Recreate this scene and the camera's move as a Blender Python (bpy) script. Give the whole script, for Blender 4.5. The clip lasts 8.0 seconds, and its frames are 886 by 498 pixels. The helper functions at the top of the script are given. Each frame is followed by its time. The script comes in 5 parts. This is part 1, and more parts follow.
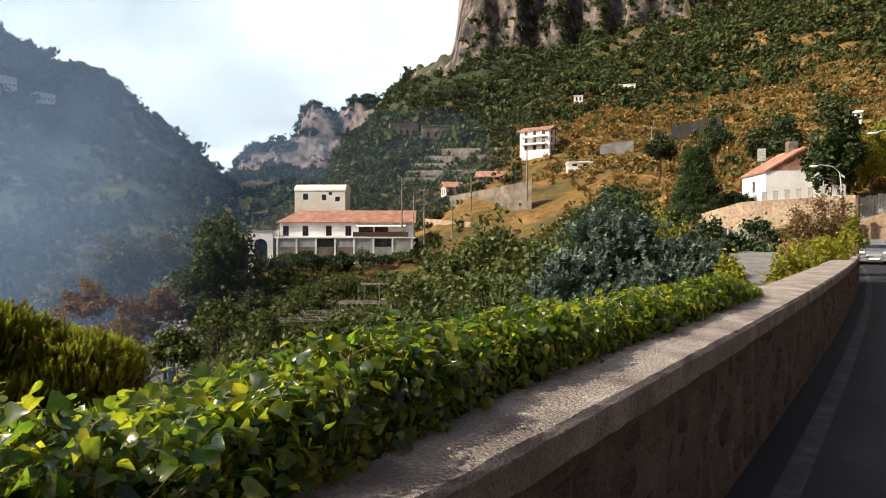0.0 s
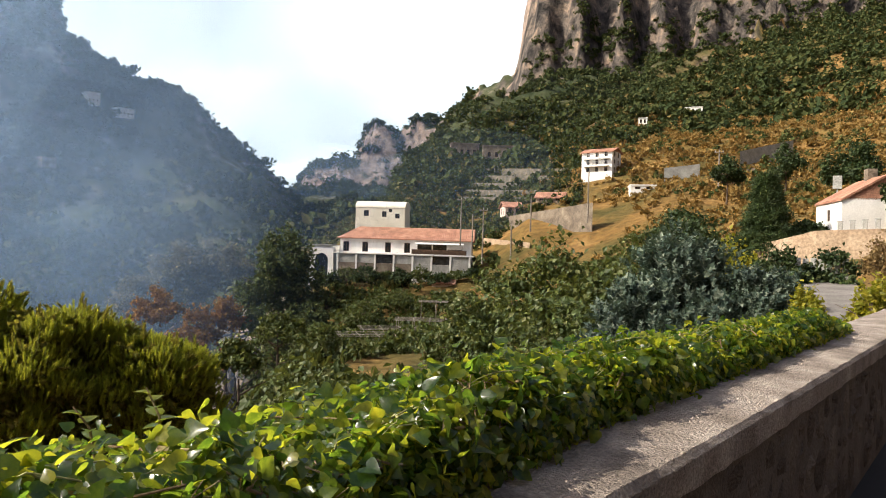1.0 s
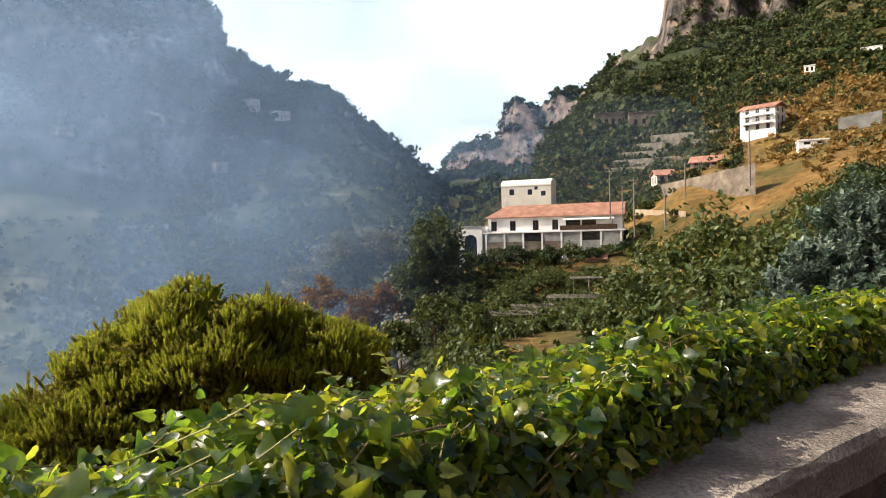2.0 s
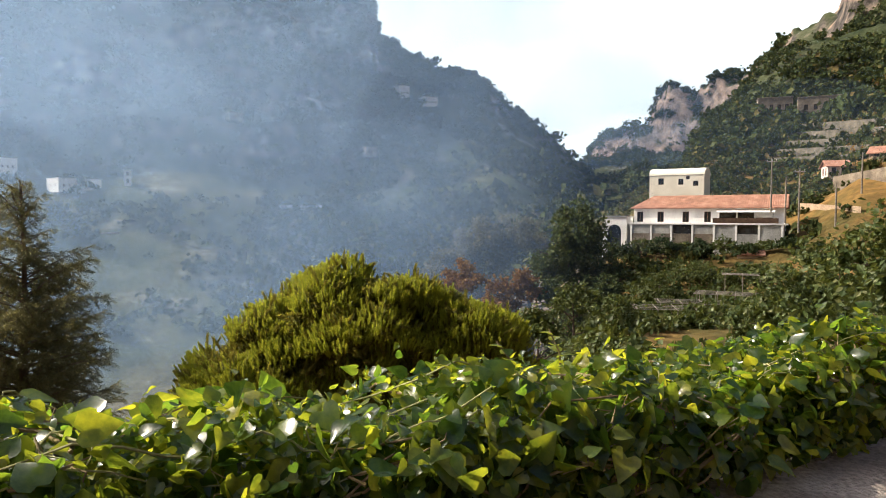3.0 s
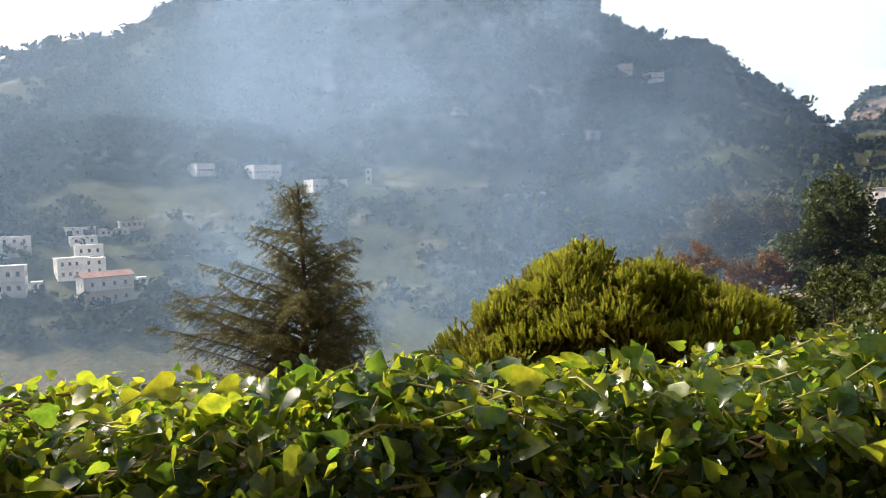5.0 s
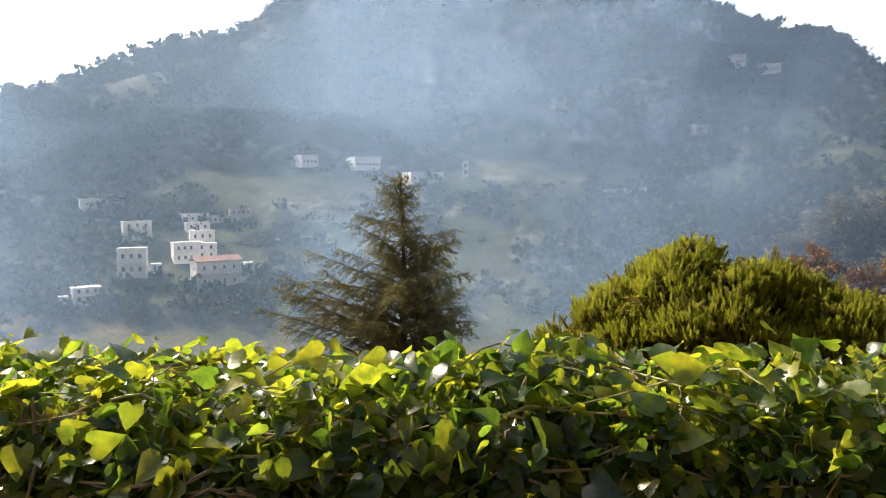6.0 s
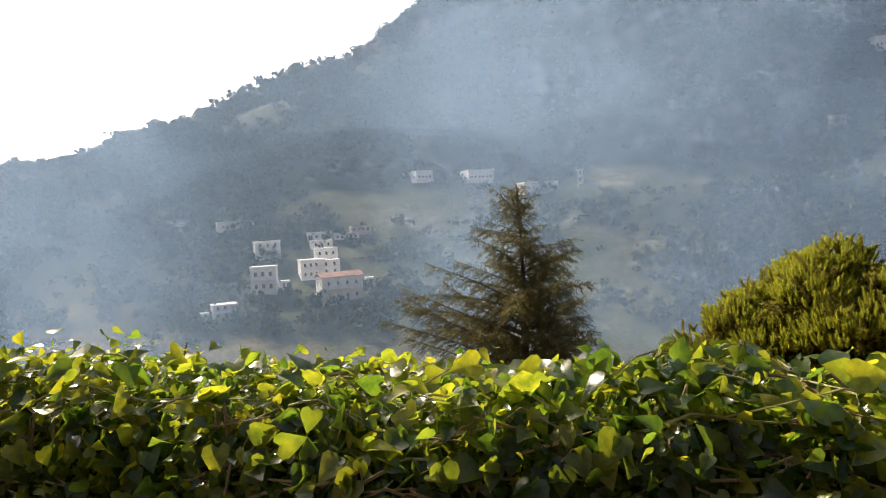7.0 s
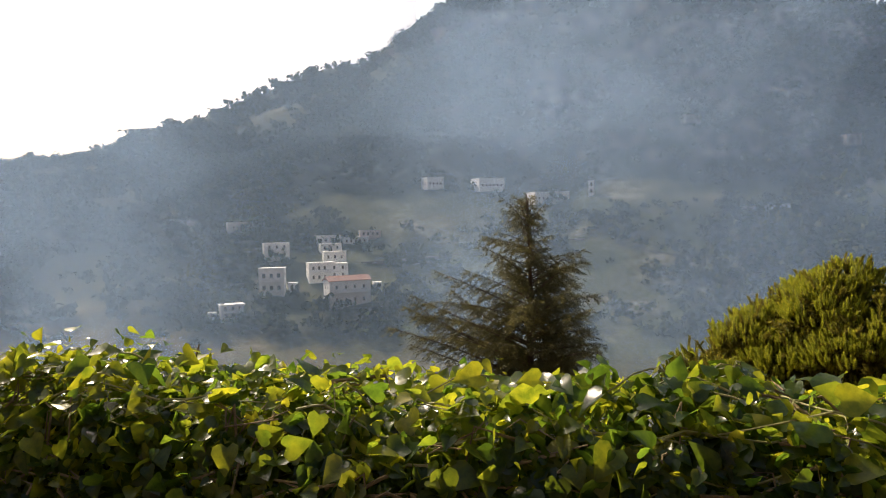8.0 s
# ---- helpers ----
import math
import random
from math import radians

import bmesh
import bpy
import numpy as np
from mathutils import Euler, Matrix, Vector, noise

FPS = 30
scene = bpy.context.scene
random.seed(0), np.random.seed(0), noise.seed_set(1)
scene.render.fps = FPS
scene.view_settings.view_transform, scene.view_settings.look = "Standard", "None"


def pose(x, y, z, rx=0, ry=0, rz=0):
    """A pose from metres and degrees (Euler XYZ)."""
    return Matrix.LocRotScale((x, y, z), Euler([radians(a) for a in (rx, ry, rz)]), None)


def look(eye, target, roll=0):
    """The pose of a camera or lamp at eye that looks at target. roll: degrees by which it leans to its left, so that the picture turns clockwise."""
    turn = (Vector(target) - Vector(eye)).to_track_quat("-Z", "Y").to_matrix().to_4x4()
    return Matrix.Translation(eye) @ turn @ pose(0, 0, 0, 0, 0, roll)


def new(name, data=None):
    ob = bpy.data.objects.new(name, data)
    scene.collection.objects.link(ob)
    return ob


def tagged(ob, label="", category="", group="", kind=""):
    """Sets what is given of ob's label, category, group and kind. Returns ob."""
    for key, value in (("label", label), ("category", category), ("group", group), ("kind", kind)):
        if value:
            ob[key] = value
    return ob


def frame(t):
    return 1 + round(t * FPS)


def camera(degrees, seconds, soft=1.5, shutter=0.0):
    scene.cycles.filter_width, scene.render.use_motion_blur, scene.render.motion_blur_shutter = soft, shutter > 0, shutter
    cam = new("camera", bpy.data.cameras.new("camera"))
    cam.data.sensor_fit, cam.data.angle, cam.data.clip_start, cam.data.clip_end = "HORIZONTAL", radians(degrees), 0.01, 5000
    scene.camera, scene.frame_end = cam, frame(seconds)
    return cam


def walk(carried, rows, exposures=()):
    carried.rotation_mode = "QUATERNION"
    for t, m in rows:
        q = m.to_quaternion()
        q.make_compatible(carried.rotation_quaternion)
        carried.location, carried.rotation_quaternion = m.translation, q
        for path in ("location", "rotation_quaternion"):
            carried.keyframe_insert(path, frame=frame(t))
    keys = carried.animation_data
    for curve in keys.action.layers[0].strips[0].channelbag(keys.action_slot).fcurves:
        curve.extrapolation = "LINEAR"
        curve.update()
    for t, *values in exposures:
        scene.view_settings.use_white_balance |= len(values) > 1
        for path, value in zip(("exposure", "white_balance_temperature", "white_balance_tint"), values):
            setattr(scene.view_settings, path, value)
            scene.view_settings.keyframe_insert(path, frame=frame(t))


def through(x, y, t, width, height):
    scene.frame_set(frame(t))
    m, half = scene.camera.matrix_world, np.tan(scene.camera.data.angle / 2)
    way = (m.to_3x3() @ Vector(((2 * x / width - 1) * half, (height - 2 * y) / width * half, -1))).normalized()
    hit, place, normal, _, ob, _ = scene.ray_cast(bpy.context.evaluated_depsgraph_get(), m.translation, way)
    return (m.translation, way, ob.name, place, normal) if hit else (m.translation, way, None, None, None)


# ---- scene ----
# The camera stands by a road above a smoky valley and pans left over an ivy-grown parapet.
# World: the parapet runs along +Y, the valley lies towards -X, the road surface is z = 0.
cam = camera(66.75, 8.0, soft=1.0)
PATH = [
    (0.0, pose(0.000, 0.000, 1.550, 89.00, 0.00, 35.40)),
    (0.3, pose(-0.035, -0.059, 1.558, 87.81, 3.18, 34.77)),
    (0.5, pose(-0.058, -0.099, 1.563, 87.56, 3.85, 33.93)),
    (0.7, pose(-0.084, -0.116, 1.570, 87.93, 1.16, 33.18)),
    (1.0, pose(-0.123, -0.143, 1.581, 90.53, -1.82, 40.25)),
    (1.2, pose(-0.103, -0.200, 1.577, 89.48, 1.37, 44.12)),
    (1.5, pose(-0.072, -0.286, 1.572, 88.22, 0.71, 47.65)),
    (2.0, pose(-0.138, -0.317, 1.555, 88.74, 1.63, 52.75)),
    (2.2, pose(-0.162, -0.333, 1.535, 88.58, 0.07, 56.03)),
    (3.5, pose(0.047, -0.613, 1.576, 87.07, 0.03, 69.68)),
    (4.0, pose(0.052, -0.702, 1.561, 86.08, -1.59, 76.09)),
    (4.5, pose(0.044, -0.743, 1.568, 86.57, 0.60, 79.74)),
    (5.8, pose(-0.041, -0.875, 1.529, 86.61, 1.46, 90.09)),
    (6.0, pose(-0.027, -0.889, 1.528, 86.53, 0.93, 91.65)),
    (6.5, pose(0.009, -0.923, 1.535, 87.04, 1.38, 96.31)),
    (7.0, pose(0.019, -0.949, 1.533, 87.84, 3.26, 101.38)),
    (7.3, pose(0.036, -0.958, 1.532, 87.15, 0.83, 104.41)),
    (7.5, pose(0.046, -0.963, 1.531, 88.86, -1.41, 106.27)),
    (7.7, pose(0.052, -0.953, 1.538, 88.91, -2.40, 106.27)),
    (8.0, pose(0.061, -0.937, 1.547, 88.48, 1.47, 102.17)),
]
walk(cam, PATH, [(0.0, 0.44, 6250, 10), (1.0, 0.58, 6250, 10), (2.0, 0.64, 6250, 10), (4.5, 0.74, 6450, 10), (6.0, 0.84, 6550, 11), (6.5, 0.78, 6650, 11), (7.2, 0.48, 6850, 13), (8.0, 0.2, 6950, 14)])

# ---- daylight: low sun over the opposite mountain ----
SUN_AZ, SUN_EL = 140.0, 38.0
EYE = Vector((0, 0, 1.55))


def bearing(az, el, d):
    """A place at a bearing (degrees to the left of +Y), an elevation and a distance from the lookout."""
    a, e = radians(az), radians(el)
    return EYE + float(d) * Vector((-math.sin(a) * math.cos(e), math.cos(a) * math.cos(e), math.sin(e)))


world = bpy.data.worlds.new("sky")
scene.world = world
world.use_nodes = True
wn = world.node_tree
sky = wn.nodes.new("ShaderNodeTexSky")
sky.sky_type, sky.sun_disc = "NISHITA", False
sky.sun_elevation, sky.sun_rotation = radians(SUN_EL), radians(-SUN_AZ)
sky.air_density, sky.dust_density, sky.ozone_density = 1.0, 7.0, 1.5
wn.links.new(sky.outputs[0], wn.nodes["Background"].inputs[0])
wn.nodes["Background"].inputs[1].default_value = 0.12
sun = new("sun", bpy.data.lights.new("sun", "SUN"))
sun.data.energy, sun.data.angle, sun.data.color = 5.0, radians(0.55), (1.0, 0.88, 0.7)
sun.matrix_world = look(bearing(SUN_AZ, SUN_EL, 100), EYE)


# ---- materials ----
def material(name, rough=0.8, metal=0.0, spec=0.3):
    m = bpy.data.materials.new(name)
    m.use_nodes = True
    b = m.node_tree.nodes["Principled BSDF"]
    b.inputs["Roughness"].default_value, b.inputs["Metallic"].default_value = rough, metal
    b.inputs["Specular IOR Level"].default_value = spec
    return m, m.node_tree, b


def node(nt, kind, inputs=None, **props):
    n = nt.nodes.new(kind)
    for k, v in props.items():
        setattr(n, k, v)
    for k, v in (inputs or {}).items():
        if isinstance(v, bpy.types.NodeSocket):
            nt.links.new(v, n.inputs[k])
        else:
            n.inputs[k].default_value = v
    return n


def ramp(nt, fac, stops):
    n = node(nt, "ShaderNodeValToRGB", {"Fac": fac})
    e = n.color_ramp.elements
    while len(e) < len(stops):
        e.new(0.5)
    for el, (p, c) in zip(e, stops):
        el.position, el.color = p, (*c, 1)
    return n.outputs["Color"]


def mixc(nt, fac, a, b, blend="MIX"):
    n = nt.nodes.new("ShaderNodeMix")
    n.data_type, n.blend_type = "RGBA", blend
    for k, v in ((0, fac), (6, a), (7, b)):
        if isinstance(v, bpy.types.NodeSocket):
            nt.links.new(v, n.inputs[k])
        else:
            n.inputs[k].default_value = (*v, 1) if isinstance(v, tuple) else v
    return n.outputs[2]


def noise_of(nt, scale, detail=4, coords="Object", rough=0.55):
    tc = node(nt, "ShaderNodeTexCoord")
    return node(nt, "ShaderNodeTexNoise", {"Vector": tc.outputs[coords], "Scale": scale, "Detail": detail, "Roughness": rough}).outputs["Fac"]


def bump(nt, b, height, strength=0.4, distance=0.02):
    n = node(nt, "ShaderNodeBump", {"Height": height, "Strength": strength, "Distance": distance})
    nt.links.new(n.outputs[0], b.inputs["Normal"])


def two_scale(name, dark, mid, light, coarse, fine, rough=0.85, bumped=0.4, dist=0.02, spec=0.3, grainy=0.38):
    """A weathered surface: a coarse patchiness and a fine grain over three colours."""
    m, nt, b = material(name, rough, 0, spec)
    a, g = noise_of(nt, coarse, 5), noise_of(nt, fine, 6)
    col = ramp(nt, a, [(0.3, dark), (0.52, mid), (0.72, light)])
    grain = ramp(nt, g, [(0.3, (1 - grainy,) * 3), (0.7, (1 + grainy * 0.65,) * 3)])
    nt.links.new(mixc(nt, 1.0, col, grain, "MULTIPLY"), b.inputs["Base Color"])
    bump(nt, b, g, bumped, dist)
    return m


def foliage(name, stops, rough=0.5, spec=0.35, through=0.35, glow=(0.3, 0.42, 0.03), random_by="island", glow_low=None, blotch=0.0):
    """Leaves: colour varied leaf by leaf, with light passing through them."""
    m, nt, b = material(name, rough, 0, spec)
    if random_by == "island":
        r = node(nt, "ShaderNodeNewGeometry").outputs["Random Per Island"]
    else:
        r = node(nt, "ShaderNodeObjectInfo").outputs["Random"]
    col = ramp(nt, r, stops)
    patch = ramp(nt, noise_of(nt, 0.6, 3), [(0.3, (0.7, 0.7, 0.7)), (0.7, (1.2, 1.2, 1.1))])
    col = mixc(nt, 1.0, col, patch, "MULTIPLY")
    if blotch:
        col = mixc(nt, 1.0, col, ramp(nt, noise_of(nt, blotch, 4, rough=0.65), [(0.32, (0.5, 0.56, 0.5)), (0.5, (1, 1, 1)), (0.68, (1.45, 1.35, 1.2))]), "MULTIPLY")
    nt.links.new(col, b.inputs["Base Color"])
    if glow_low:
        glow = ramp(nt, r, [(0.15, glow_low), (0.9, glow)])
    if blotch:
        glow = mixc(nt, 1.0, glow, ramp(nt, noise_of(nt, blotch * 0.7, 4, rough=0.65), [(0.35, (0.4, 0.5, 0.5)), (0.52, (0.9, 0.92, 1)), (0.66, (1.3, 1.2, 1.1))]), "MULTIPLY")
    tl = node(nt, "ShaderNodeBsdfTranslucent", {"Color": mixc(nt, 0.75, col, glow)})
    mx = node(nt, "ShaderNodeMixShader", {0: through, 1: b.outputs[0], 2: tl.outputs[0]})
    nt.links.new(mx.outputs[0], nt.nodes["Material Output"].inputs[0])
    return m


M_IVY = foliage("ivy leaf", [(0.0, (0.016, 0.038, 0.010)), (0.5, (0.036, 0.074, 0.014)), (0.8, (0.09, 0.135, 0.02)), (1.0, (0.26, 0.26, 0.035))], 0.25, 0.55, 0.52, (0.8, 0.77, 0.035), glow_low=(0.28, 0.46, 0.03), blotch=40.0)
M_IVY_ONE = foliage("single ivy leaf", [(0.0, (0.016, 0.038, 0.010)), (0.5, (0.036, 0.074, 0.014)), (0.8, (0.09, 0.135, 0.02)), (1.0, (0.26, 0.26, 0.035))], 0.25, 0.55, 0.52, (0.8, 0.77, 0.035), "object", (0.28, 0.46, 0.03), 1.6)
M_YOUNG = foliage("young ivy leaf", [(0.0, (0.1, 0.16, 0.02)), (0.6, (0.16, 0.2, 0.025)), (1.0, (0.24, 0.24, 0.03))], 0.3, 0.5, 0.5, (0.55, 0.6, 0.03), "object")
M_PINE = foliage("pine needles", [(0.0, (0.14, 0.19, 0.025)), (0.5, (0.24, 0.29, 0.034)), (1.0, (0.38, 0.39, 0.05))], 0.5, 0.3, 0.5, (0.7, 0.65, 0.045), glow_low=(0.4, 0.44, 0.03))
M_CEDAR = foliage("cedar needles", [(0.0, (0.035, 0.052, 0.025)), (0.6, (0.075, 0.09, 0.042)), (1.0, (0.17, 0.16, 0.075))], 0.6, 0.25, 0.3, (0.24, 0.21, 0.07))
M_BLUE = foliage("blue-green needles", [(0.0, (0.03, 0.055, 0.045)), (0.6, (0.075, 0.11, 0.085)), (1.0, (0.2, 0.23, 0.18))], 0.6, 0.3, 0.2, (0.12, 0.17, 0.09))
M_BROAD = foliage("broad leaves", [(0.0, (0.03, 0.05, 0.012)), (0.6, (0.06, 0.085, 0.02)), (1.0, (0.11, 0.11, 0.03))], 0.55, 0.3, 0.2, (0.22, 0.24, 0.04))
M_LIME = foliage("bright green leaves", [(0.0, (0.09, 0.12, 0.01)), (0.6, (0.2, 0.2, 0.015)), (1.0, (0.34, 0.29, 0.03))], 0.5, 0.35, 0.4, (0.55, 0.5, 0.03))
M_DARK = foliage("dark evergreen leaves", [(0.0, (0.016, 0.034, 0.011)), (0.6, (0.032, 0.055, 0.016)), (1.0, (0.065, 0.08, 0.024))], 0.6, 0.25, 0.15, (0.08, 0.12, 0.03))
M_RUST = foliage("scorched leaves", [(0.0, (0.1, 0.062, 0.028)), (0.6, (0.19, 0.11, 0.043)), (1.0, (0.31, 0.18, 0.062))], 0.8, 0.1, 0.35, (0.42, 0.2, 0.06))
M_OAK = foliage("oak leaves", [(0.0, (0.03, 0.05, 0.016)), (0.6, (0.06, 0.085, 0.025)), (1.0, (0.11, 0.12, 0.04))], 0.6, 0.25, 0.2, (0.14, 0.17, 0.03))
M_FARWOOD = foliage("distant woods", [(0.0, (0.035, 0.048, 0.02)), (0.6, (0.05, 0.062, 0.025)), (1.0, (0.085, 0.085, 0.038))], 1.0, 0.0, 0.0)
M_SCRUB = foliage("hillside scrub", [(0.0, (0.026, 0.042, 0.015)), (0.5, (0.055, 0.072, 0.022)), (0.82, (0.1, 0.098, 0.03)), (1.0, (0.19, 0.13, 0.042))], 0.8, 0.15, 0.15, (0.16, 0.17, 0.04))
M_UPPER = foliage("evergreen hill woods", [(0.0, (0.02, 0.034, 0.014)), (0.55, (0.042, 0.058, 0.02)), (0.9, (0.07, 0.078, 0.026)), (1.0, (0.13, 0.1, 0.036))], 0.85, 0.12, 0.12, (0.12, 0.14, 0.035))
M_BARK = two_scale("bark", (0.05, 0.035, 0.025), (0.1, 0.07, 0.05), (0.16, 0.12, 0.09), 3, 30, 0.9, 0.8, 0.03)
M_STEM = two_scale("ivy stem", (0.12, 0.07, 0.03), (0.26, 0.19, 0.09), (0.42, 0.36, 0.18), 8, 60, 0.8, 0.5, 0.005)
M_RUNNER = two_scale("green ivy runner", (0.2, 0.19, 0.06), (0.34, 0.33, 0.12), (0.48, 0.46, 0.2), 8, 60, 0.6, 0.3, 0.004)
# Near-black colour that paints the shade between the ivy leaves.
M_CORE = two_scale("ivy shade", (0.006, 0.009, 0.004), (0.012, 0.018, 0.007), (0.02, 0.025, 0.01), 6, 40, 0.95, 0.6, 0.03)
# Coping set pale for its sunlit top, wall mortar dark for the shaded face.
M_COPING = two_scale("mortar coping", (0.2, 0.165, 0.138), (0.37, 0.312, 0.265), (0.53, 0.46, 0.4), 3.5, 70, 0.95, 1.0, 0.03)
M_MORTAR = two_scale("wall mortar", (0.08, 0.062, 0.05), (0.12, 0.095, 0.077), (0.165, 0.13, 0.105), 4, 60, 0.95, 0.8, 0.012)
# Asphalt and edge line set very dark, the road's shade in their colour.
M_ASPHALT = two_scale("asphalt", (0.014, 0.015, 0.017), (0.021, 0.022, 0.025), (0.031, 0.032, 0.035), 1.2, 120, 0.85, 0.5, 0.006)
M_LINE = two_scale("worn road paint darkened for shade", (0.03, 0.031, 0.033), (0.055, 0.056, 0.058), (0.1, 0.1, 0.1), 5, 90, 0.8, 0.3, 0.003)


def ground_material():
    m, nt, b = material("hillside soil and rock", 0.95, 0, 0.1)
    geo = node(nt, "ShaderNodeNewGeometry")
    up = node(nt, "ShaderNodeSeparateXYZ", {0: geo.outputs["Normal"]}).outputs["Z"]
    big, mid, fine = noise_of(nt, 0.012, 5), noise_of(nt, 0.08, 6), noise_of(nt, 0.7, 6)
    soil = ramp(nt, mid, [(0.3, (0.045, 0.048, 0.016)), (0.45, (0.11, 0.08, 0.026)), (0.6, (0.18, 0.105, 0.034)), (0.75, (0.26, 0.165, 0.065))])
    rock = ramp(nt, mid, [(0.3, (0.06, 0.055, 0.052)), (0.5, (0.15, 0.13, 0.115)), (0.68, (0.3, 0.235, 0.18))])
    edge = node(nt, "ShaderNodeMath", {0: up, 1: node(nt, "ShaderNodeMath", {0: big, 1: 0.35}, operation="MULTIPLY").outputs[0]}, operation="ADD").outputs[0]
    high = node(nt, "ShaderNodeSeparateXYZ", {0: node(nt, "ShaderNodeTexCoord").outputs["Object"]}).outputs["Z"]
    bare_top = node(nt, "ShaderNodeMapRange", {0: high, 1: 85.0, 2: 190.0, 3: 0.0, 4: 0.16}).outputs[0]
    edge = node(nt, "ShaderNodeMath", {0: edge, 1: bare_top}, operation="SUBTRACT").outputs[0]
    f = node(nt, "ShaderNodeMapRange", {0: edge, 1: 0.72, 2: 0.86}).outputs[0]
    green = ramp(nt, noise_of(nt, 0.035, 8, rough=0.68), [(0.36, (0.02, 0.03, 0.012)), (0.48, (0.042, 0.052, 0.023)), (0.57, (0.06, 0.066, 0.034)), (0.7, (0.17, 0.155, 0.12))])
    east = node(nt, "ShaderNodeSeparateXYZ", {0: node(nt, "ShaderNodeTexCoord").outputs["Object"]}).outputs["X"]
    # Noise streaks put overhang shade and warm sunlit rock into the colour.
    streak = node(nt, "ShaderNodeMapping", {"Vector": node(nt, "ShaderNodeTexCoord").outputs["Object"], "Scale": (1, 1, 0.55)}).outputs[0]
    groove_shade = node(nt, "ShaderNodeTexNoise", {"Vector": streak, "Scale": 0.11, "Detail": 8, "Roughness": 0.65}).outputs["Fac"]
    rock = mixc(nt, 1.0, rock, ramp(nt, groove_shade, [(0.36, (0.12, 0.13, 0.14)), (0.47, (0.42, 0.43, 0.45)), (0.58, (0.85, 0.82, 0.8)), (0.7, (1.5, 1.25, 1.05))]), "MULTIPLY")
    # paler pink limestone at the head of the valley, its sunlit brightness in the colour
    gone = node(nt, "ShaderNodeVectorMath", {0: node(nt, "ShaderNodeTexCoord").outputs["Object"]}, operation="LENGTH").outputs["Value"]
    pink = mixc(nt, 1.0, ramp(nt, mid, [(0.3, (0.17, 0.14, 0.12)), (0.5, (0.36, 0.275, 0.225)), (0.68, (0.5, 0.39, 0.32))]), ramp(nt, groove_shade, [(0.38, (0.45, 0.47, 0.5)), (0.5, (0.9, 0.88, 0.86)), (0.65, (1.25, 1.15, 1.05))]), "MULTIPLY")
    rock = mixc(nt, node(nt, "ShaderNodeMapRange", {0: gone, 1: 640.0, 2: 740.0}).outputs[0], rock, pink)
    soil = mixc(nt, node(nt, "ShaderNodeMapRange", {0: east, 1: -115.0, 2: -190.0}).outputs[0], soil, green)
    col = mixc(nt, f, rock, soil)
    col = mixc(nt, 1.0, col, ramp(nt, fine, [(0.3, (0.6, 0.6, 0.6)), (0.7, (1.3, 1.3, 1.3))]), "MULTIPLY")
    nt.links.new(col, b.inputs["Base Color"])
    bump(nt, b, fine, 0.8, 0.6)
    return m


M_GROUND = ground_material()


# ---- building helpers ----
def part(name, bm, mat, parent=None, label=""):
    """Links a bmesh as one mesh object under a thing or under a part."""
    me = bpy.data.meshes.new(name)
    bm.to_mesh(me)
    bm.free()
    return linked(name, me, mat, parent, label)


def linked(name, me, mat, parent=None, label=""):
    if mat and not me.materials:
        me.materials.append(mat)
    ob = new(name, me)
    if parent:
        ob.parent = parent
    if label:
        ob["label"] = label
    return ob


def array_mesh(name, verts, faces, smooth=False):
    """A mesh from arrays of vertices and of equally sided faces."""
    verts, faces = np.asarray(verts, dtype=np.float32), np.asarray(faces, dtype=np.int32)
    me = bpy.data.meshes.new(name)
    n, k = faces.shape
    me.vertices.add(len(verts))
    me.vertices.foreach_set("co", verts.ravel())
    me.loops.add(n * k)
    me.loops.foreach_set("vertex_index", faces.ravel())
    me.polygons.add(n)
    me.polygons.foreach_set("loop_start", np.arange(0, n * k, k, dtype=np.int32))
    me.polygons.foreach_set("use_smooth", np.full(n, smooth, dtype=bool))
    me.update(calc_edges=True)
    return me


def box(bm, x0, x1, y0, y1, z0, z1, bevel=0.0):
    r = bmesh.ops.create_cube(bm, size=1, matrix=Matrix.LocRotScale(((x0 + x1) / 2, (y0 + y1) / 2, (z0 + z1) / 2), None, (x1 - x0, y1 - y0, z1 - z0)))
    if bevel:
        es = list({e for v in r["verts"] for e in v.link_edges})
        bmesh.ops.bevel(bm, geom=es, offset=bevel, segments=1, affect="EDGES")


def tube(bm, pts, radii, sides=6):
    """A tapered tube along points."""
    rings = []
    for i, p in enumerate(pts):
        d = (Vector(pts[min(i + 1, len(pts) - 1)]) - Vector(pts[max(i - 1, 0)])).normalized()
        a = d.orthogonal().normalized()
        c = d.cross(a)
        rings.append([bm.verts.new(Vector(p) + float(radii[i]) * (math.cos(2 * math.pi * k / sides) * a + math.sin(2 * math.pi * k / sides) * c)) for k in range(sides)])
    for r0, r1 in zip(rings, rings[1:]):
        for k in range(sides):
            bm.faces.new((r0[k], r0[(k + 1) % sides], r1[(k + 1) % sides], r1[k]))
    bm.faces.new(rings[-1])
    bm.faces.new(rings[0][::-1])


def frames_from(dirs, ups, rng):
    """Rotation matrices whose Y axis is dirs and whose Z axis leans to ups."""
    y = dirs / np.linalg.norm(dirs, axis=1)[:, None]
    x = np.cross(y, ups + rng.normal(0, 1e-3, ups.shape))
    x /= np.linalg.norm(x, axis=1)[:, None]
    return np.stack([x, y, np.cross(x, y)], -1)


def scatter(shape_v, shape_f, places, turns, sizes):
    """Arrays of many copies of one small shape."""
    v = np.einsum("nij,kj->nki", turns, shape_v) * sizes[:, None, None] + places[:, None, :]
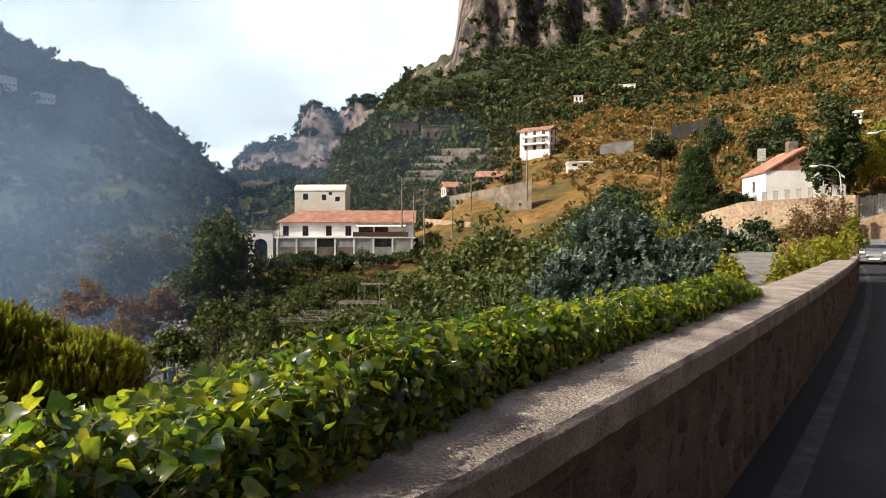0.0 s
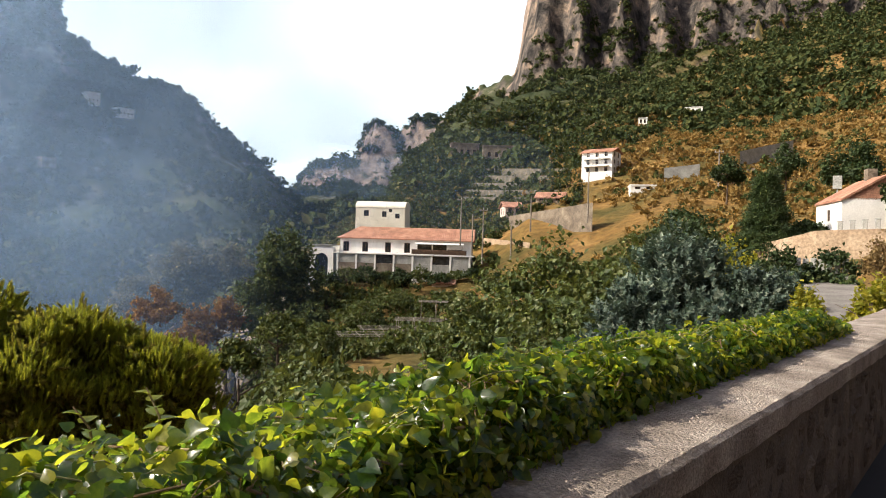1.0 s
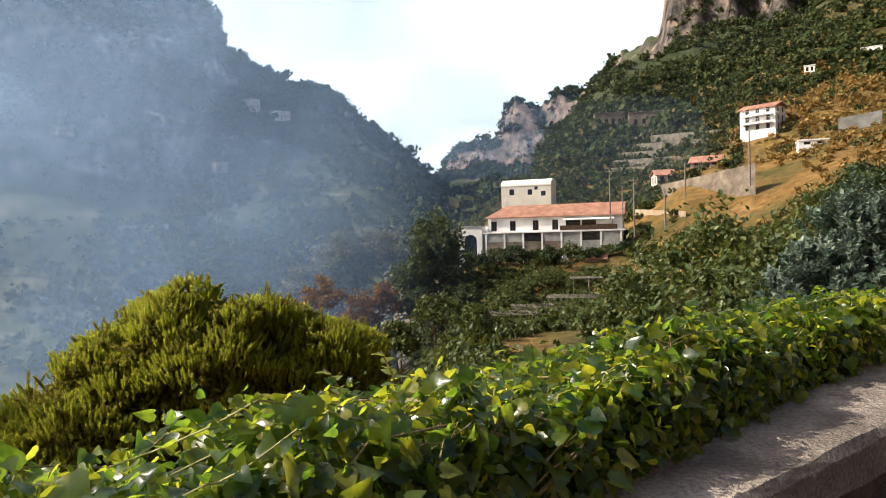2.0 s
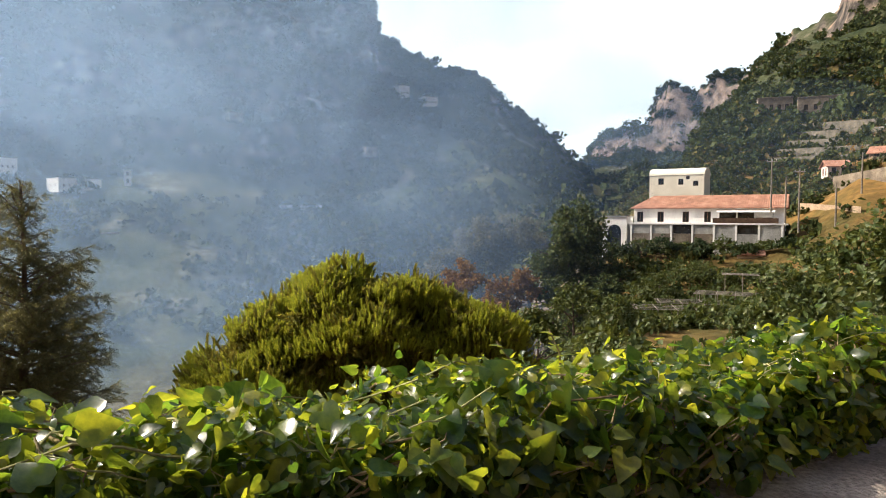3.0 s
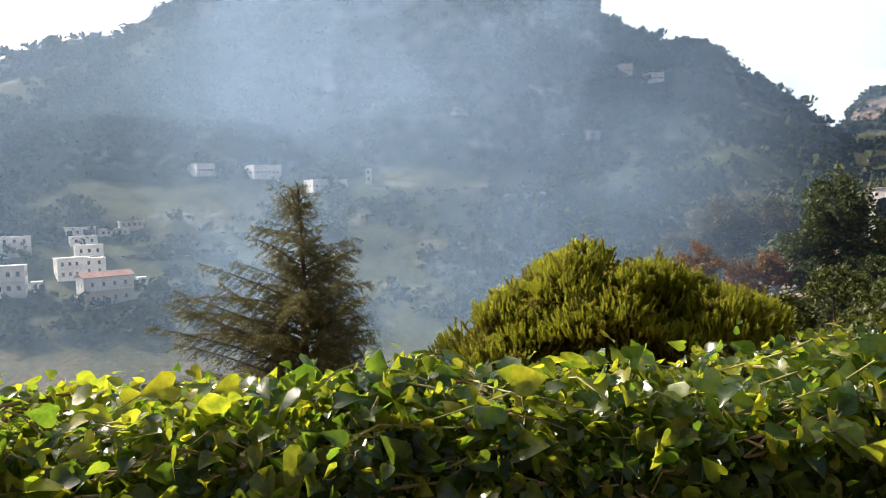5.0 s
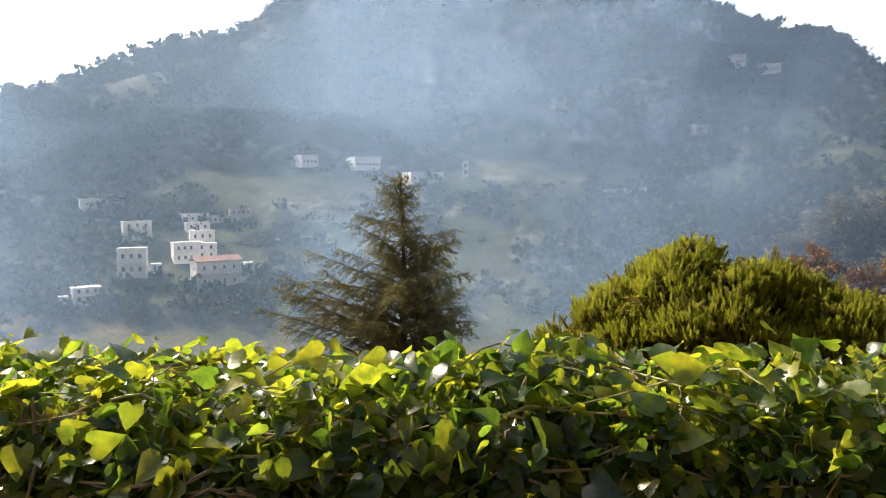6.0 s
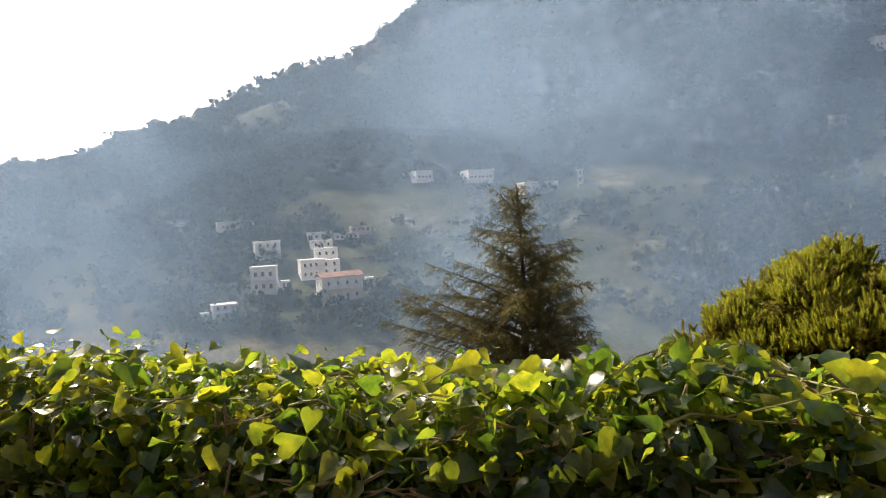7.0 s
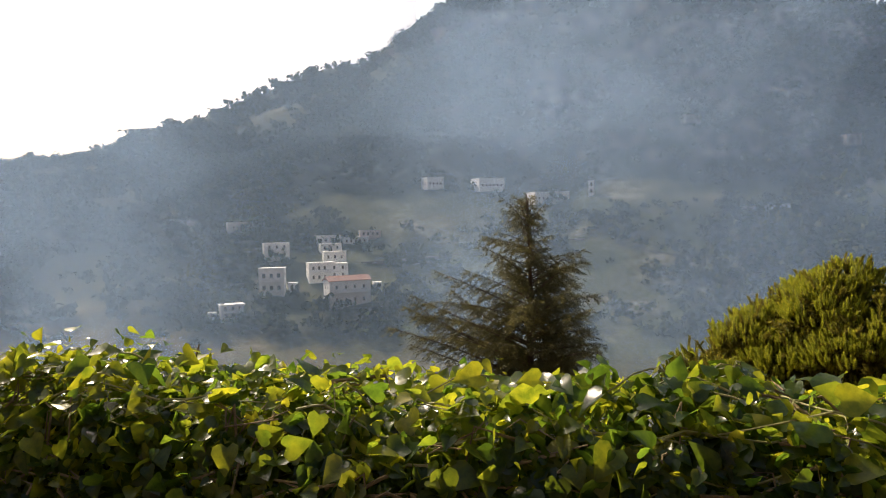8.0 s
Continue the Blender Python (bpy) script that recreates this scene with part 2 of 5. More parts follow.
    f = shape_f[None] + (np.arange(len(places)) * len(shape_v))[:, None, None]
    return v.reshape(-1, 3), f.reshape(-1, shape_f.shape[1])


def joined(pieces):
    vs, fs, n = [], [], 0
    for v, f in pieces:
        vs.append(v)
        fs.append(f + n)
        n += len(v)
    return np.concatenate(vs), np.concatenate(fs)


# ---- terrain: a deep valley, the mountain opposite and the terraced hill along the road ----
RANGES = [45, 90, 130, 170, 230, 330, 480, 530, 850, 900]
HILL = {
    # Unseen steep bank right of the road, added to cut off skylight.
    -40: [18, 24, 27, 29, 30, 30, 30, 30, 30, 30],
    -7: [0.5, 4.5, 8, 10.5, 13, 16, 19, 22, 27.9, 29],
    0: [0.5, 4.5, 8, 10.5, 13, 16, 19, 22, 27.9, 29],
    12: [-2, 3.3, 6, 8.8, 11.5, 14.5, 17.5, 22, 27.1, 28],
    22: [-6, 0, 5, 8, 10.5, 13, 15.5, 23, 27.2, 28],
    29: [-9, -3.4, 2.8, 6.6, 9, 12, 14.6, 24, 27.4, 28],
    33: [-10, -4.4, 2.2, 5, 8.5, 11.8, 14.2, 22, 25.4, 26],
    34.5: [-10, -4.8, 1, 4, 8.4, 11.5, 13.8, 14.8, 14.9, 14.9],
    37.5: [-11, -5.5, -1.4, 3, 8.2, 10.5, 12.5, 13.2, 13.2, 13.2],
    40: [-12, -6, -2, 2.5, 8, 9.2, 10.6, 10.8, 10, 11.2],
    43.5: [-12, -6.5, -2.2, 2.6, 6.6, 7.6, 6.6, 6.2, 6, 11.2],
    45: [-12, -7, -2, 2.4, 3, 3, 3.8, 4.4, 5.4, 10.8],
    47: [-12, -7, -2, 2.4, 2.6, 2.6, 3.5, 4, 5, 9.8],
    48: [-12, -7, -2, 2.4, 2.4, 2.4, 3.3, 4, 4.8, 7.5],
    52: [-13, -8, -3, -1, 0, 1, 3, 4, 4.6, 6.3],
}
SLOPE = [-28, -24, -19, -13, -5, 3.5]
RIDGE_AZ = [56, 59, 60.7, 65, 68.6, 70, 71, 75, 82, 90, 96, 102, 105, 108.6, 114, 120, 124, 128, 135, 150]
RIDGE_EL = [7.1, 9.0, 11.0, 12.5, 14.6, 15.9, 17.9, 20.6, 22.6, 22.1, 20.4, 18.4, 16.4, 14.6, 12.8, 10.2, 8.9, 6.8, 4.6, 2.5]
ROWS = []
for az, row in HILL.items():
    ROWS.append((az, row))
for az, el in zip(RIDGE_AZ, RIDGE_EL):
    low = [-15, -12, -9, -6, -2, 2] if az < 57 else SLOPE
    ROWS.append((az, [min(e, el - 1) for e in low] + [el, el - 1.5, el - 5, el - 6]))
# Unseen hillside behind the road, raised to keep skylight off the wall.
ROWS += [(200, [20, 24, 26, 26, 26, 26, 26, 26, 26, 26]), (320, ROWS[0][1])]
ROW_AZ = np.array([r[0] for r in ROWS])
ROW_Z = np.array([[d * math.tan(radians(e)) + 1.55 for d, e in zip(RANGES, r[1])] for r in ROWS])


def wall_x(y):
    """The road face of the parapet, which bends gently towards the valley."""
    return -0.9 - 0.0011 * max(y, 0.0) ** 2


def height(x, y, rough=True):
    """The ground's height."""
    r = math.hypot(x, y)
    az = math.degrees(math.atan2(-x, y))
    if az < -40:
        az += 360
    i = min(max(int(np.searchsorted(ROW_AZ, az)) - 1, 0), len(ROW_AZ) - 2)
    f = (az - ROW_AZ[i]) / (ROW_AZ[i + 1] - ROW_AZ[i])
    # buttresses and gullies in the cliff above the hill and at the valley's head
    cliff = min(max((r - 400) / 60, 0), 1) * min(max((52 - az) / 6, 0), 1)
    deep = cliff * (16 * noise.noise(Vector((az * 0.6, 2, 1))) + 6 * noise.noise(Vector((az * 1.6, r * 0.02, 1))) + 7 * noise.noise(Vector((az * 2.6, r * 0.07, 4))))
    far = float(np.interp(r + deep, RANGES, ROW_Z[i] * (1 - f) + ROW_Z[i + 1] * f))
    out = wall_x(y) - x
    if out > 0:
        near = -0.6 - 0.5 * min(out, 14) if y < 9 else -0.2 - 0.35 * max(min(out - (y - 9) * 0.25, 14), 0)
    else:
        # The added bank starts steeply here, out of view, to shade the road.
        near = -0.12 + 1.5 * min(max(-out - 6.5, 0), 12)
    w = min(max((r - 12) / 33, 0), 1)
    z = near * (1 - w) + far * w
    road = -6.4 < out < 0.5 and -20 < y < 60
    if road:
        return -0.12
    if rough and r > 20:
        p = Vector((x * 0.02, y * 0.02, z * 0.02))
        z += min(r, 900) * (0.03 if az < 50 else 0.017) * noise.fractal(p, 1.0, 2.1, 5) * min((r - 20) / 150, 1)
    return z


az_steps = np.concatenate([np.arange(-12, 146, 0.4), np.arange(146, 348, 3.0)])
r_steps = np.concatenate([[0.5], np.geomspace(1.5, 60, 46), np.geomspace(62, 470, 138), np.linspace(474, 560, 24), np.geomspace(570, 820, 20), np.linspace(828, 930, 20), [960], np.geomspace(1000, 4600, 14)])
gv = np.array([(-r * math.sin(radians(a)), r * math.cos(radians(a)), height(-r * math.sin(radians(a)), r * math.cos(radians(a)))) for r in r_steps for a in az_steps])
na = len(az_steps)
gi, gj = np.meshgrid(np.arange(len(r_steps) - 1), np.arange(na), indexing="ij")
k = (gj + 1) % na
gf = np.stack([gi * na + gj, (gi + 1) * na + gj, (gi + 1) * na + k, gi * na + k], -1).reshape(-1, 4)[:, ::-1]
tagged(linked("ground", array_mesh("ground", gv, gf, True), M_GROUND), "steep scrub-covered valley slopes with bare limestone cliffs", "ground", kind="structure")


def on_ground(az, r):
    p = bearing(az, 0, r)
    return Vector((p.x, p.y, height(p.x, p.y)))


# ---- road and parapet ----
def strip(name, x0, x1, y0, y1, z, mat, step=1.0):
    bm = bmesh.new()
    ys = np.arange(y0, y1 + 0.01, step)
    rows = [[bm.verts.new((wall_x(y) + x, y, z)) for x in (x0, (x0 + x1) / 2, x1)] for y in ys]
    for a, b in zip(rows, rows[1:]):
        for i in range(2):
            bm.faces.new((a[i], a[i + 1], b[i + 1], b[i]))
    return part(name, bm, mat)


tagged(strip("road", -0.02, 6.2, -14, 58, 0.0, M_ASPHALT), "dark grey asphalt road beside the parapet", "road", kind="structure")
tagged(strip("road_line", 0.2, 0.35, -14, 58, 0.004, M_LINE), "worn white edge line, its colour darkened for the shaded road", "road marking", kind="structure")

WALL_Y0, WALL_Y1 = -9.0, 27.0


def parapet():
    bm = bmesh.new()
    ys = np.arange(WALL_Y0, WALL_Y1 + 0.01, 0.5)
    prof = [(0.0, -1.5), (0.0, 0.84), (-0.5, 0.84), (-0.5, -1.5)]
    rows = [[bm.verts.new((wall_x(y) + x - 0.022, y, z)) for x, z in prof] for y in ys]
    for a, b in zip(rows, rows[1:]):
        for i in range(3):
            bm.faces.new((a[i], a[i + 1], b[i + 1], b[i])[::-1])
    bm.faces.new(rows[0])
    bm.faces.new(rows[-1][::-1])
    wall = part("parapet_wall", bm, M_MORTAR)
    tagged(wall, "rubble stone parapet with rough mortar joints and a coping", "wall", kind="structure")
    bm = bmesh.new()
    ys = np.arange(WALL_Y0, WALL_Y1 + 0.01, 0.1)
    prof = [(-0.03, 0.835), (0.0, 0.84), (0.004, 0.945), (-0.014, 0.968), (-0.12, 0.975), (-0.28, 0.98), (-0.44, 0.975), (-0.56, 0.965), (-0.57, 0.83)]
    rng = np.random.default_rng(3)
    rows = []
    for y in ys:
        rows.append([bm.verts.new((wall_x(y) + x + rng.normal(0, 0.0022), y, z + rng.normal(0, 0.002))) for x, z in prof])
    for a, b in zip(rows, rows[1:]):
        for i in range(len(prof) - 1):
            bm.faces.new((a[i], a[i + 1], b[i + 1], b[i])[::-1])
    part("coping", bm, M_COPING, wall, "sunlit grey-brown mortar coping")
    return wall


WALL = parapet()


# ---- ivy ----
# a heart-shaped blade, folded a little along its midrib and curled down at the tip
half = [(0.22, -0.16, 0.08), (0.46, -0.02, 0.17), (0.5, 0.25, 0.18), (0.36, 0.5, 0.1), (0.18, 0.78, -0.02)]
LEAF_V = np.array([(0, 0, 0), (0, 0.45, 0.02), (0, 1.02, -0.16)] + half + [(-x, y, z) for x, y, z in half])
LEAF_F = np.array([(1, 0, 3), (1, 3, 4), (1, 4, 5), (1, 5, 6), (1, 6, 7), (1, 7, 2), (1, 8, 0), (1, 9, 8), (1, 10, 9), (1, 11, 10), (1, 12, 11), (1, 2, 12)])


def ivy_section(y, u):
    """The ivy's skin across the wall: u runs from its low edge on the road side over the crest to the valley side."""
    far = min(max((y - 0.3) / 3.5, 0), 1)
    lump = 0.07 * noise.noise(Vector((y * 1.7, u * 1.5, 4))) + 0.06 * noise.noise(Vector((y * 5, u * 4, 9)))
    dip = 0.05 * max(0.0, 1 - abs(y - 0.35) / 1.1)
    end = min(max((7.3 - y) / 1.2, 0.15), 1)
    crest = (0.25 - 0.07 * far) * end - dip
    edge = -0.14 - 0.2 * min(max((y - 0.35) / 1.65, 0), 1)
    pts_x = [edge, edge - 0.02, edge - 0.07, edge - 0.26, -0.88, -1.1]
    pts_z = [0.97, 0.97 + crest * 0.55, 0.97 + crest * 0.92, 0.97 + crest, 0.97 + crest * 0.5, 0.2]
    t = [0, 0.3, 0.5, 0.68, 0.84, 1]
    return wall_x(y) + float(np.interp(u, t, pts_x)) + lump * 0.5, float(np.interp(u, t, pts_z)) + lump


def ivy():
    rng = np.random.default_rng(7)
    thing = new("ivy")
    tagged(thing, "dense ivy with glossy green leaves growing over the parapet", "ivy")
    # A sheet just under the leaves, near-black in place of shaded depth.
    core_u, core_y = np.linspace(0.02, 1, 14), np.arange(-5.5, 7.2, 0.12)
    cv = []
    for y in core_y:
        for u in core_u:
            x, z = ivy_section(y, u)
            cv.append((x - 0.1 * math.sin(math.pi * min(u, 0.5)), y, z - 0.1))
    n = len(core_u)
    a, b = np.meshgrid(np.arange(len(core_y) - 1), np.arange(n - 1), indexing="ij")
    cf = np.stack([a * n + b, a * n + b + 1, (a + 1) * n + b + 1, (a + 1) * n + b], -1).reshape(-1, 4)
    linked("inner_growth", array_mesh("inner_growth", cv, cf, True), M_CORE, thing, "near-black sheet under the leaves in place of their shaded depth")
    ys = np.concatenate([rng.uniform(-4.5, 2.6, 31000), rng.uniform(2.6, 7.2, 17000)])
    us = np.clip(rng.beta(1.5, 1.6, len(ys)) * 0.97, 0, 1)
    pl, dr, up = [], [], []
    for y, u in zip(ys, us):
        x, z = ivy_section(y, u)
        x1, z1 = ivy_section(y, min(u + 0.04, 1))
        nrm = Vector((-(z - z1), 0, -(x1 - x))).normalized() if abs(x1 - x) + abs(z1 - z) > 1e-6 else Vector((0, 0, 1))
        if nrm.z < -0.2:
            nrm = -nrm
        depth = abs(rng.normal(0, 0.055)) - 0.035 - (rng.uniform(0.01, 0.05) if rng.random() < 0.14 else 0.0)
        pl.append((x - nrm.x * depth, y, z - nrm.z * depth))
        tilt = Vector((nrm.x + 0.25, 0.0, nrm.z + 0.3)) + Vector(rng.normal(0, 0.95, 3).tolist())
        up.append(tilt.normalized())
        d = Vector(rng.normal(0, 0.8, 3).tolist()) + Vector((0.35, 0, -0.6 if u < 0.4 else -0.1))
        d -= d.dot(up[-1]) * up[-1]
        dr.append(d.normalized())
    pl, dr, up = np.array(pl), np.array(dr), np.array(up)
    sizes = np.clip(rng.lognormal(-3.66, 0.45, len(pl)), 0.011, 0.055)
    turns = frames_from(dr, up, rng)
    near = np.where((ys > -2.2) & (ys < 1.3) & (us > 0.15) & (us < 0.75))[0][:300]
    rest = np.setdiff1d(np.arange(len(pl)), near)
    v, f = scatter(LEAF_V, LEAF_F, pl[rest], turns[rest], sizes[rest])
    ob = linked("leaves", array_mesh("leaves", v, f, True), M_IVY, thing)
    ob["kind"] = "stuff"
    one = array_mesh("leaf", LEAF_V, LEAF_F, True)
    young = array_mesh("leaf", LEAF_V, LEAF_F, True)
    for i in near:
        lf = linked("leaf", one, M_IVY_ONE, thing)
        lf.matrix_basis = Matrix.Translation(pl[i]) @ Matrix(turns[i].tolist()).to_4x4() @ Matrix.Scale(float(sizes[i]), 4)
    for k, (y, x, z, tall) in enumerate([(0.64, -1.6, 1.13, 0.13), (0.52, -1.66, 1.13, 0.09), (-1.85, -1.35, 1.2, 0.09), (-1.95, -1.42, 1.2, 0.06), (-0.9, -1.35, 1.18, 0.06), (2.4, -1.7, 1.1, 0.09), (1.4, -1.6, 1.12, 0.07)]):
        bm = bmesh.new()
        top = (x + rng.normal(0, 0.03), y + rng.normal(0, 0.04), z + tall)
        tube(bm, [(x, y, z - 0.1), ((x + top[0]) / 2 + 0.012, (y + top[1]) / 2, z + tall * 0.5), top], [0.004, 0.003, 0.0018], 5)
        shoot = part("stem", bm, M_STEM, thing, "upright young shoot")
        for q in range(max(int(tall / 0.016), 4)):
            f = q / max(int(tall / 0.016), 4)
            ang = 2.4 * q + k
            d = Vector((math.cos(ang), math.sin(ang), 0.35))
            up_ = Vector((-0.4 * math.cos(ang), -0.4 * math.sin(ang), 1))
            m = frames_from(np.array([d]), np.array([up_]), rng)[0]
            lf = linked("leaf", young, M_YOUNG, shoot)
            lf.matrix_basis = Matrix.Translation((x + (top[0] - x) * f, y + (top[1] - y) * f, z + tall * f)) @ Matrix(m.tolist()).to_4x4() @ Matrix.Scale(0.055 - 0.025 * f, 4)
    for k in range(110):
        y, u = (rng.uniform(-3.2, 0.7), rng.uniform(0.03, 0.4)) if k < 60 else (rng.uniform(-4, 4.5), rng.uniform(0.3, 0.7))
        pts = []
        for s in range(9):
            x, z = ivy_section(y, min(max(u, 0), 1))
            pts.append((x + 0.02, y, z + 0.015 + rng.normal(0, 0.01)))
            y += rng.normal(0.01, 0.05)
            u += rng.normal(0.025, 0.04)
        bm = bmesh.new()
        tube(bm, pts, np.linspace(rng.uniform(0.002, 0.005), 0.0012, len(pts)), 5)
        part("stem", bm, M_STEM, thing, "bare brown twining stem")
    for k in range(150):
        # pale runners that arch over the crest
        y, u = rng.uniform(-3.8, 4.5), rng.uniform(0.4, 0.7)
        dy, du = rng.normal(0, 0.045), rng.normal(-0.01, 0.012)
        n, high, pts = int(rng.integers(6, 11)), rng.uniform(0.01, 0.045), []
        for q in range(n):
            x, z = ivy_section(y, min(max(u, 0), 1))
            pts.append((x, y, z + 0.01 + high * math.sin(math.pi * q / (n - 1)) + rng.normal(0, 0.004)))
            dy, du = dy + rng.normal(0, 0.012), du + rng.normal(0, 0.006)
            y, u = y + dy, u + du
        bm = bmesh.new()
        tube(bm, pts, np.linspace(0.0026, 0.0012, n), 5)
        part("runner", bm, M_RUNNER, thing, "pale green runner")
    return thing


ivy()


# ---- plants of the slopes ----
QUAD_V = np.array([(0, -0.5, 0), (0.36, 0, 0.1), (0, 0.5, 0), (-0.36, 0, 0.1)])
QUAD_F = np.array([(0, 1, 2, 3)])


def unit(rng, n):
    d = rng.normal(0, 1, (n, 3))
    return d / np.linalg.norm(d, axis=1)[:, None]


def shoot_shape(n, reach, stem=0.8, blade=0.05):
    """One shoot: a bottle-brush of needles round a rising stem."""
    sv, sf = [], []
    for k in range(n):
        a, y = 2.4 * k, k / n
        s = reach * (1 - 0.3 * y)
        b = len(sv)
        sv += [(blade * math.cos(a + 1.5), y * stem, blade * math.sin(a + 1.5)), (-blade * math.cos(a + 1.5), y * stem + 0.02, -blade * math.sin(a + 1.5)), (s * math.cos(a), y * stem + 0.24, s * math.sin(a))]
        sf.append((b, b + 1, b + 2))
    return np.array(sv), np.array(sf)


def crown(rng, lobes, n, leaf, clumps=30, spread=0.28, low=-0.5, shape=None):
    """Leaf blades of a crown: small uneven clumps set about ellipsoid lobes, with gaps between them."""
    out = []
    vol = np.array([lo[3] * lo[4] * lo[5] for lo in lobes]) ** (2 / 3)
    for lo, share in zip(lobes, vol / vol.sum()):
        c, rad = np.array(lo[:3]), np.array(lo[3:])
        k = max(int(clumps * share), 5)
        d = unit(rng, k)
        d[:, 2] = np.where(d[:, 2] < low, -d[:, 2], d[:, 2])
        cc = c + d * rad * rng.uniform(0.5, 1.0, (k, 1))
        m = max(int(n * share), 20)
        idx = rng.integers(0, k, m)
        size = rng.uniform(0.6, 1.3, k)[idx][:, None]
        off = rng.normal(0, 1, (m, 3)) * rad * spread * size
        p = cc[idx] + off
        nrm = off / (np.linalg.norm(off, axis=1)[:, None] + 1e-6) + unit(rng, m) * 0.8 + np.array([0, 0, 0.4])
        if shape:
            t = frames_from((p - c) / rad + np.array([0, 0, 0.6]) + unit(rng, m) * 0.6, unit(rng, m), rng)
            out.append(scatter(*shape, p, t, leaf * rng.uniform(0.6, 1.4, m)))
            continue
        t = frames_from(unit(rng, m), nrm, rng)
        out.append(scatter(QUAD_V, QUAD_F, p, t, leaf * rng.uniform(0.6, 1.4, m)))
    return joined(out)


def trunk(name, parent, base, top, r0, limbs, rng, mat=None):
    bm = bmesh.new()
    b, t = Vector(base), Vector(top)
    pts = [b.lerp(t, f) + Vector((math.sin(3 * f) * 0.12, math.cos(2 * f) * 0.1, 0)) * r0 * 4 for f in np.linspace(0, 1, 6)]
    tube(bm, pts, np.linspace(r0, r0 * 0.25, 6), 7)
    for _ in range(limbs):
        f = rng.uniform(0.35, 0.9)
        s = b.lerp(t, f)
        e = s + Vector((rng.normal(0, 1), rng.normal(0, 1), rng.uniform(0.2, 0.9))).normalized() * (t - b).length * rng.uniform(0.25, 0.45)
        tube(bm, [s, s.lerp(e, 0.5) + Vector((0, 0, 0.05 * (e - s).length)), e], [r0 * 0.4, r0 * 0.25, r0 * 0.08], 5)
    return part(name, bm, mat or M_BARK, parent)


def broad_tree(az, el_top, r, width, mat, label, seed, leaves=1500, leaf=0.16, tall=None, category="tree", low=-0.5, lobes=5, shape=None):
    """A tree or shrub with several leafy lobes: its top at an elevation, its foot on the ground."""
    rng = np.random.default_rng(seed)
    foot = on_ground(az, r)
    top = bearing(az, el_top, r)
    h = max(top.z - foot.z, 1.0)
    tall = tall or h
    thing = new("tree" if category == "tree" else "shrub")
    thing.location = foot
    tagged(thing, label, category)
    ch = min(tall, h)
    ls = [(0, 0, h - ch * 0.36, width * 0.36, width * 0.36, ch * 0.36)]
    for k in range(lobes):
        a = 2 * math.pi * k / lobes + rng.uniform(-0.4, 0.4)
        q = rng.uniform(0.25, 0.36)
        ls.append((math.cos(a) * width * 0.28, math.sin(a) * width * 0.28, h - ch * rng.uniform(0.45, 0.72), width * q, width * q, ch * rng.uniform(0.2, 0.3)))
    v, f = crown(rng, ls, leaves, leaf, 60, 0.19, low, shape)
    trunk("trunk", thing, (0, 0, -0.5), (0, 0, h * 0.72), max(0.05, h * 0.025), 7, rng)
    linked("crown", array_mesh("crown", v, f), mat, thing)
    return thing


# scrub of the far slopes, many leafy clumps in one sheet of growth
def settle(az, el, r0=30.0, r1=900.0):
    """The place where a bearing first meets the ground beyond r0."""
    t, r = math.tan(radians(el)), r0
    a = radians(az)
    while r < r1:
        z = height(-r * math.sin(a), r * math.cos(a))
        if z >= 1.55 + r * t:
            return Vector((-r * math.sin(a), r * math.cos(a), z)), r
        r *= 1.006
    return Vector((-r1 * math.sin(a), r1 * math.cos(a), 1.55 + r1 * t)), r1


def clump_shapes(rng, n, quads, flat=0.75):
    out = []
    for _ in range(n):
        v, f = crown(rng, [(0, 0, 0.35, 0.42, 0.42, 0.42 * flat)], quads, 0.34 * min(1.0, math.sqrt(24 / quads)), 9, 0.3, -0.2)
        out.append((v, f))
    return out


def scrub(name, label, count, az0, az1, r0, r1, size0, size1, quads, seed, mat, keep):
    rng = np.random.default_rng(seed)
    shapes = clump_shapes(rng, 6, quads)
    per = [[] for _ in shapes]
    made = 0
    while made < count:
        az = rng.uniform(az0, az1)
        r = math.sqrt(rng.uniform(r0 * r0, r1 * r1))
        p = bearing(az, 0, r)
        dens = 0.5 + 0.9 * noise.fractal(Vector((p.x * 0.015, p.y * 0.015, 3.3)), 1.0, 2.0, 3)
        if rng.random() > dens * keep(az, r):
            made += 0.25
            continue
        made += 1
        p.z = height(p.x, p.y)
        s = rng.uniform(size0, size1) * (0.7 + 0.6 * rng.random())
        per[rng.integers(len(shapes))].append((p.x, p.y, p.z - 0.15 * s, s, rng.uniform(0, 6.28)))
    pieces = []
    for (v, f), rows in zip(shapes, per):
        if not rows:
            continue
        a = np.array(rows)
        c, s_ = np.cos(a[:, 4]), np.sin(a[:, 4])
        t = np.zeros((len(a), 3, 3))
        t[:, 0, 0], t[:, 0, 1], t[:, 1, 0], t[:, 1, 1], t[:, 2, 2] = c, -s_, s_, c, rng.uniform(0.75, 1.25, len(a))
        pieces.append(scatter(v, f, a[:, :3], t, a[:, 3]))
    v, f = joined(pieces)
    return tagged(linked(name, array_mesh(name, v, f), mat), label, "scrub", kind="stuff")


def bare(az, r):
    """Woods above, open dry grass on the middle of the hill, and none on the road."""
    if az < 33 and 85 < r < 260:
        return 0.42
    return 1.0


scrub("far_ridge", "woods on the rocky mountain at the valley's head", 3200, 38, 56, 600, 960, 7.0, 13.0, 30, 25, M_UPPER, lambda a, r: 0.25 if 835 < r < 885 else 1.0)
